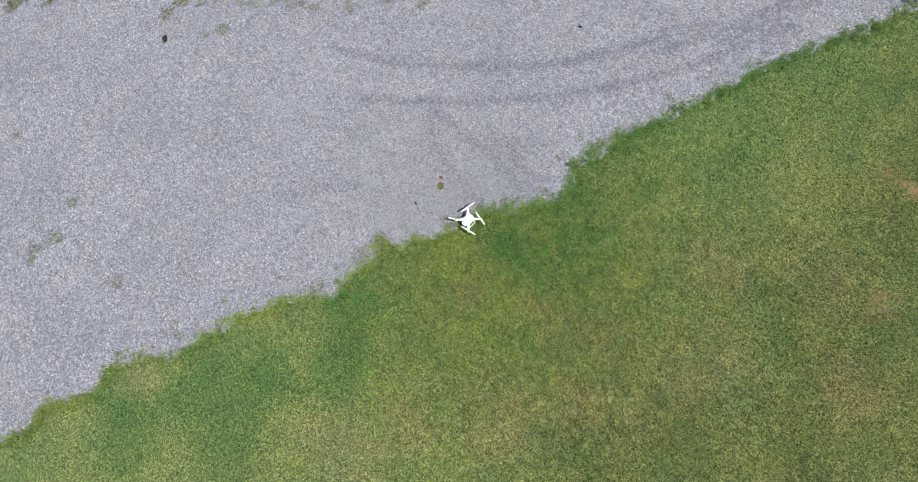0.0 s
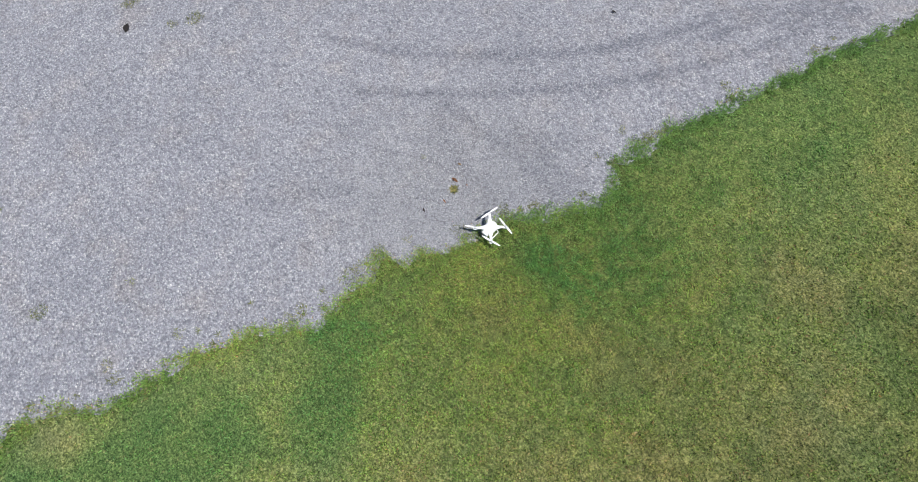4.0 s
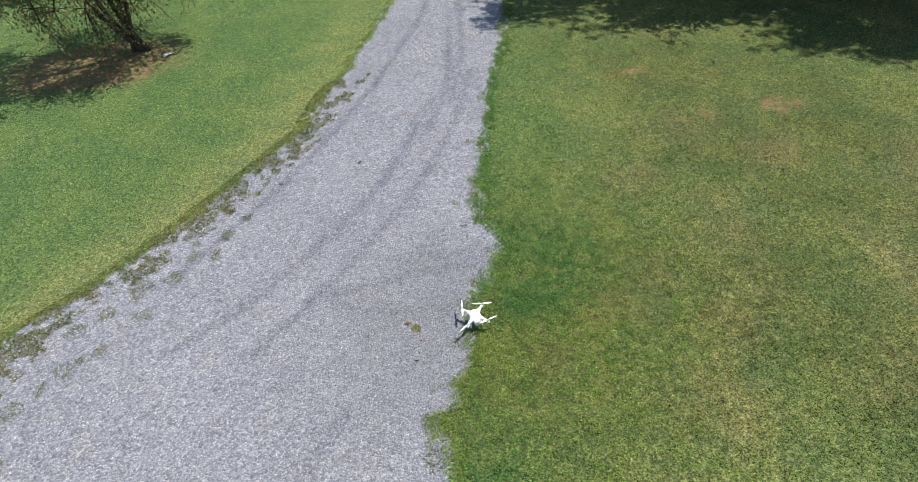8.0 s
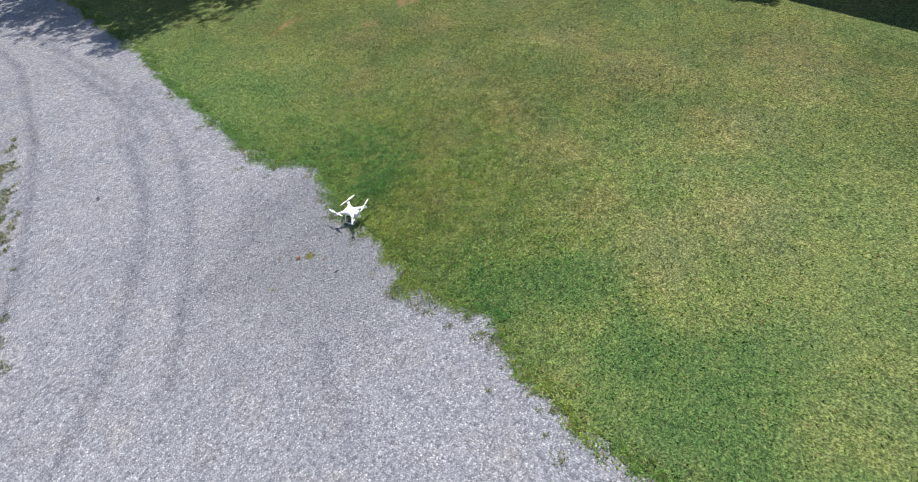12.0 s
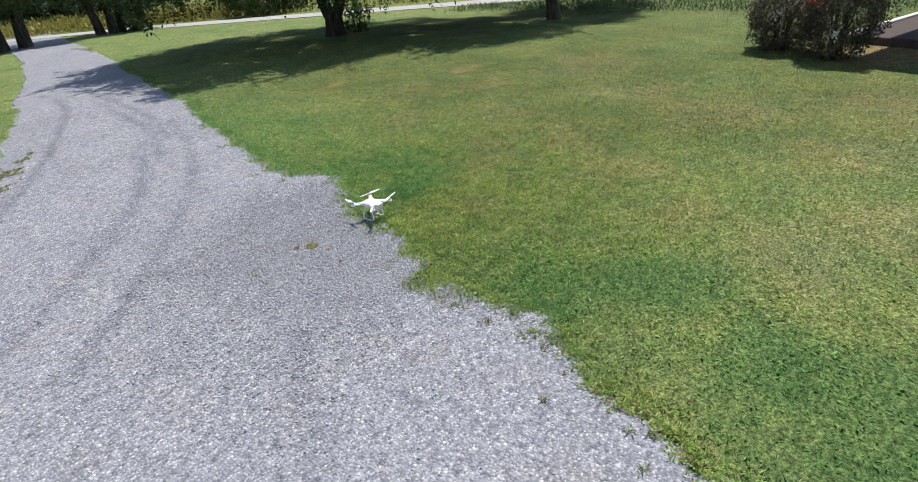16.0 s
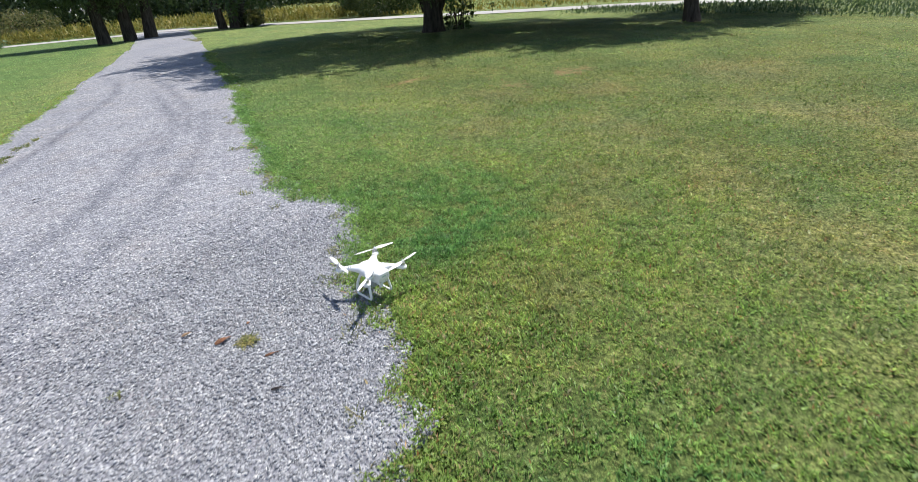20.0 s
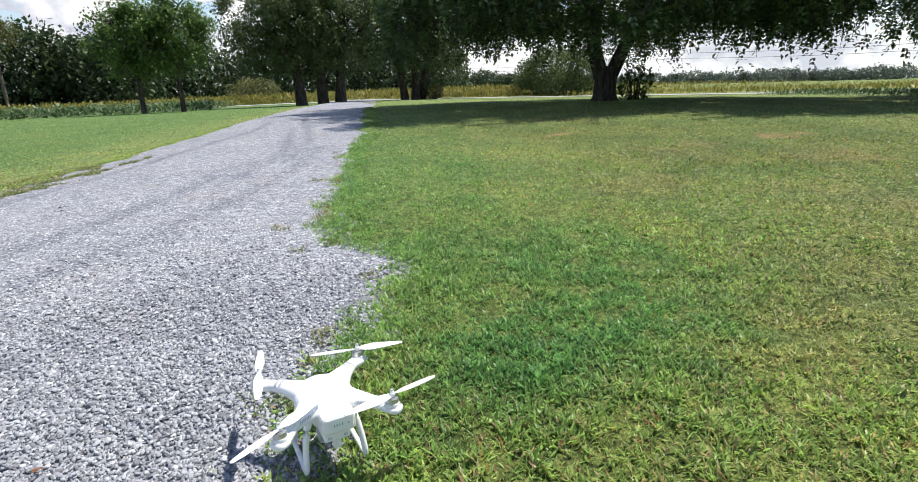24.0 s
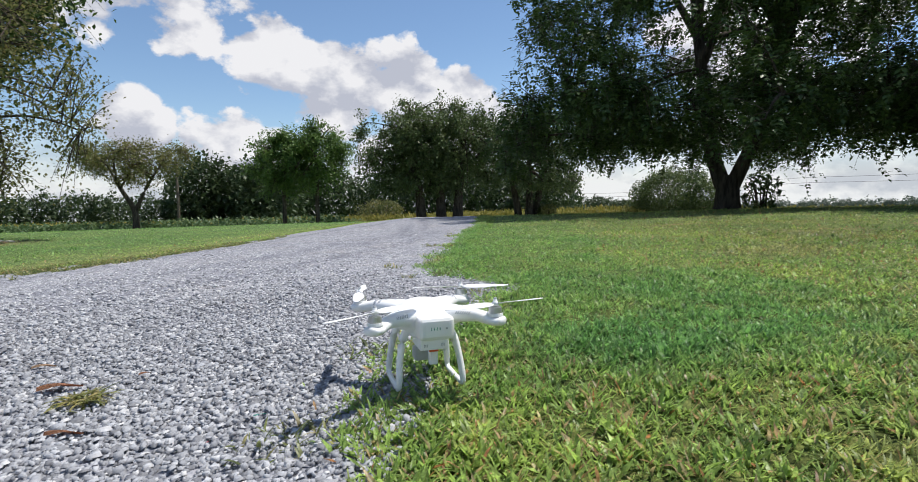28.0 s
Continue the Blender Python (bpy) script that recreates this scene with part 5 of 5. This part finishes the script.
for sx in (-1, 1):
    for sy in (-1, 1):
        d = Vector((sx, sy, 0)).normalized()
        side = Vector((-d.y, d.x, 0))
        rings = []
        for r, w, h, z in ((0.02, 0.040, 0.026, 0.152), (0.06, 0.034, 0.024, 0.156), (0.10, 0.021, 0.017, 0.160), (0.135, 0.015, 0.013, 0.160), (0.158, 0.018, 0.013, 0.156), (0.175, 0.0215, 0.011, 0.153), (0.192, 0.018, 0.010, 0.153), (0.197, 0.008, 0.006, 0.153)):
            rings.append(oval(d * r + Vector((0, 0, z)), side, Vector((0, 0, 1)), w, h, 16, 2.2))
        arm = loft(rings)
        me_tmp = bpy.data.meshes.new("arm_form")
        arm.to_mesh(me_tmp)
        arm.free()
        shell_bm.from_mesh(me_tmp)
        bpy.data.meshes.remove(me_tmp)
from mathutils.bvhtree import BVHTree
skin = BVHTree.FromBMesh(shell_bm)
shell = part("body_shell", shell_bm, M_WHITE, drone)
rm = shell.modifiers.new("skin", "REMESH")
rm.mode, rm.voxel_size, rm.use_smooth_shade = "VOXEL", 0.0028, True
sm = shell.modifiers.new("soften", "SMOOTH")
sm.factor, sm.iterations = 0.5, 6

# motors, propellers, arm bands
PROP_TURN = {(-1, 1): 83.0, (1, 1): -8.0, (1, -1): 15.0, (-1, -1): 36.0}
prop_me = None
for (sx, sy), turn in PROP_TURN.items():
    hx, hy = sx * HUB, sy * HUB
    bm = bmesh.new()
    bmesh.ops.create_cone(bm, cap_ends=True, segments=20, radius1=0.0145, radius2=0.0135, depth=0.020, matrix=Matrix.Translation((hx, hy, 0.173)))
    bmesh.ops.bevel(bm, geom=[e for e in bm.edges if len(e.link_faces) == 2 and e.calc_face_angle() > 1], offset=0.002, segments=2, affect="EDGES")
    motor = part("motor", bm, M_SILVER, drone, "brushed silver motor")
    bm = bmesh.new()
    bmesh.ops.create_cone(bm, cap_ends=True, segments=20, radius1=0.0165, radius2=0.0155, depth=0.006, matrix=Matrix.Translation((hx, hy, 0.166)))
    part("motor_ring", bm, M_WHITE, motor)
    bm = bmesh.new()
    bmesh.ops.create_cone(bm, cap_ends=True, segments=16, radius1=0.0075, radius2=0.0045, depth=0.010, matrix=Matrix.Translation((0, 0, 0.006)))
    bmesh.ops.create_uvsphere(bm, u_segments=12, v_segments=6, radius=0.0046, matrix=Matrix.Translation((0, 0, 0.011)))
    for flip in (1, -1):
        prof = ((0.006, 0.006, 0.35), (0.020, 0.010, 0.32), (0.040, 0.0135, 0.24), (0.070, 0.0115, 0.16), (0.100, 0.0085, 0.10), (0.117, 0.0050, 0.07), (0.1195, 0.0015, 0.05))
        rings = []
        for r, w, tw in prof:
            tw = tw * sx * sy     # props of one diagonal spin the other way
            ax = Vector((0, math.cos(tw), math.sin(tw)))
            rings.append(oval(Vector((r, 0.001, 0.004)), ax, Vector((0, -math.sin(tw), math.cos(tw))), w, 0.0011, 10, 2.0))
        blade = loft(rings)
        bmesh.ops.rotate(blade, verts=blade.verts, cent=(0, 0, 0), matrix=Matrix.Rotation(0 if flip == 1 else math.pi, 3, "Z"))
        me_tmp = bpy.data.meshes.new("blade_form")
        blade.to_mesh(me_tmp)
        blade.free()
        bm.from_mesh(me_tmp)
        bpy.data.meshes.remove(me_tmp)
    prop = part("propeller", bm, M_WHITE, drone, "white two-bladed propeller")
    prop.location, prop.rotation_euler = (hx, hy, 0.184), (0, 0, radians(turn - 4.5))
    for poly in prop.data.polygons:
        poly.use_smooth = True
    bm = bmesh.new()
    bmesh.ops.create_cone(bm, cap_ends=True, segments=12, radius1=0.0035, radius2=0.003, depth=0.003, matrix=Matrix.Translation((0, 0, 0.0158)))
    part("hub_cap", bm, M_GREY, prop)
    if sy > 0:
        d = Vector((sx, sy, 0)).normalized()
        side = Vector((-d.y, d.x, 0))
        for r in (0.108, 0.120):
            band = loft([oval(d * q + Vector((0, 0, 0.160)), side, Vector((0, 0, 1)), w, h, 18, 2.2) for q, w, h in ((r, 0.0200 - (r - 0.1) * 0.17, 0.0168), (r + 0.006, 0.0192 - (r - 0.1) * 0.17, 0.0162))])
            part("arm_band", band, M_BAND, drone, "silver stripe round a front arm")

# landing gear: a loop of two struts and a skid on each side
for sx in (-1, 1):
    path = [(sx * 0.040, -0.030, 0.135), (sx * 0.058, -0.045, 0.105), (sx * 0.066, -0.056, 0.06), (sx * 0.070, -0.066, 0.012), (sx * 0.070, -0.058, 0.004),
            (sx * 0.070, 0.0, 0.003), (sx * 0.070, 0.058, 0.004), (sx * 0.070, 0.066, 0.012), (sx * 0.066, 0.056, 0.06), (sx * 0.058, 0.045, 0.105), (sx * 0.040, 0.030, 0.135)]
    pts = np.array(path)
    t = np.linspace(0, 1, len(pts))
    u = np.linspace(0, 1, 44)
    pts = np.stack([np.interp(u, t, pts[:, k]) for k in range(3)], 1)
    for _ in range(1):
        pts[1:-1] = (pts[:-2] + 2 * pts[1:-1] + pts[2:]) / 4
    rad = np.where(pts[:, 2] > 0.02, 0.0074 + 0.03 * np.clip(pts[:, 2] - 0.07, 0, 0.1), 0.0062)
    v, q = tube(pts, rad, 8)
    put("landing_leg", mesh_from("landing_leg", v, q, M_WHITE, True), drone, "white arched landing leg")

# battery, with its row of lights
bm = bmesh.new()
box(bm, (0.078, 0.060, 0.050), Matrix.Translation((0.004, -0.078, 0.140)), 0.015, 4)
battery = part("battery", bm, M_WHITE, drone)
for k in range(4):
    bm = bmesh.new()
    box(bm, (0.0016, 0.002, 0.0065), Matrix.Translation((-0.008 + 0.006 * k, -0.1082, 0.141)), 0.0004, 1)
    part("charge_light", bm, M_GREENLED, battery)
bm = bmesh.new()
bmesh.ops.create_cone(bm, cap_ends=True, segments=12, radius1=0.0022, radius2=0.0022, depth=0.002, matrix=Matrix.Translation((0.024, -0.1082, 0.141)) @ Matrix.Rotation(radians(90), 4, "X"))
part("power_button", bm, M_GREY, battery)
# vents on the rear arms, laid on the skin
for sx in (-1, 1):
    for k in range(7):
        px = sx * (0.052 + 0.0040 * k)
        spot, normal, _, _ = skin.ray_cast(Vector((px, -0.3, 0.167)), Vector((0, 1, 0)))
        if spot is None:
            continue
        bm = bmesh.new()
        box(bm, (0.0016, 0.0075, 0.0016), Matrix.Translation(spot) @ normal.to_track_quat("Z", "Y").to_matrix().to_4x4() @ Matrix.Rotation(radians(-25), 4, "Z"), 0.0004, 1)
        part("vent_slot", bm, M_GREY, drone)
# underside: plate, gimbal, camera
bm = bmesh.new()
box(bm, (0.060, 0.082, 0.024), Matrix.Translation((0.0, -0.055, 0.105)), 0.005, 2)
plate = part("gimbal_plate", bm, M_WHITE, drone)
for sx in (-1, 1):
    for k in range(3):
        bm = bmesh.new()
        box(bm, (0.0014, 0.002, 0.006), Matrix.Translation((sx * 0.018 + 0.003 * (k - 1), -0.0965, 0.104)), 0.0003, 1)
        part("sensor_slot", bm, M_GREY, plate)
bm = bmesh.new()
box(bm, (0.020, 0.003, 0.006), Matrix.Translation((0.002, -0.083, 0.090)), 0.0006, 1)
part("sticker", bm, M_ORANGE, plate, "orange-red warning sticker")
bm = bmesh.new()
box(bm, (0.020, 0.016, 0.036), Matrix.Translation((0.004, -0.066, 0.073)), 0.005, 2)
part("gimbal_arm", bm, M_WHITE, drone)
bm = bmesh.new()
box(bm, (0.036, 0.034, 0.030), Matrix.Translation((-0.012, -0.026, 0.072)), 0.006, 2)
cam_box = part("gimbal_camera", bm, M_GREY, drone, "grey gimbal camera")
bm = bmesh.new()
bmesh.ops.create_cone(bm, cap_ends=True, segments=18, radius1=0.011, radius2=0.010, depth=0.010, matrix=Matrix.Translation((-0.012, -0.005, 0.072)) @ Matrix.Rotation(radians(90), 4, "X"))
part("lens", bm, M_DARKP, cam_box)
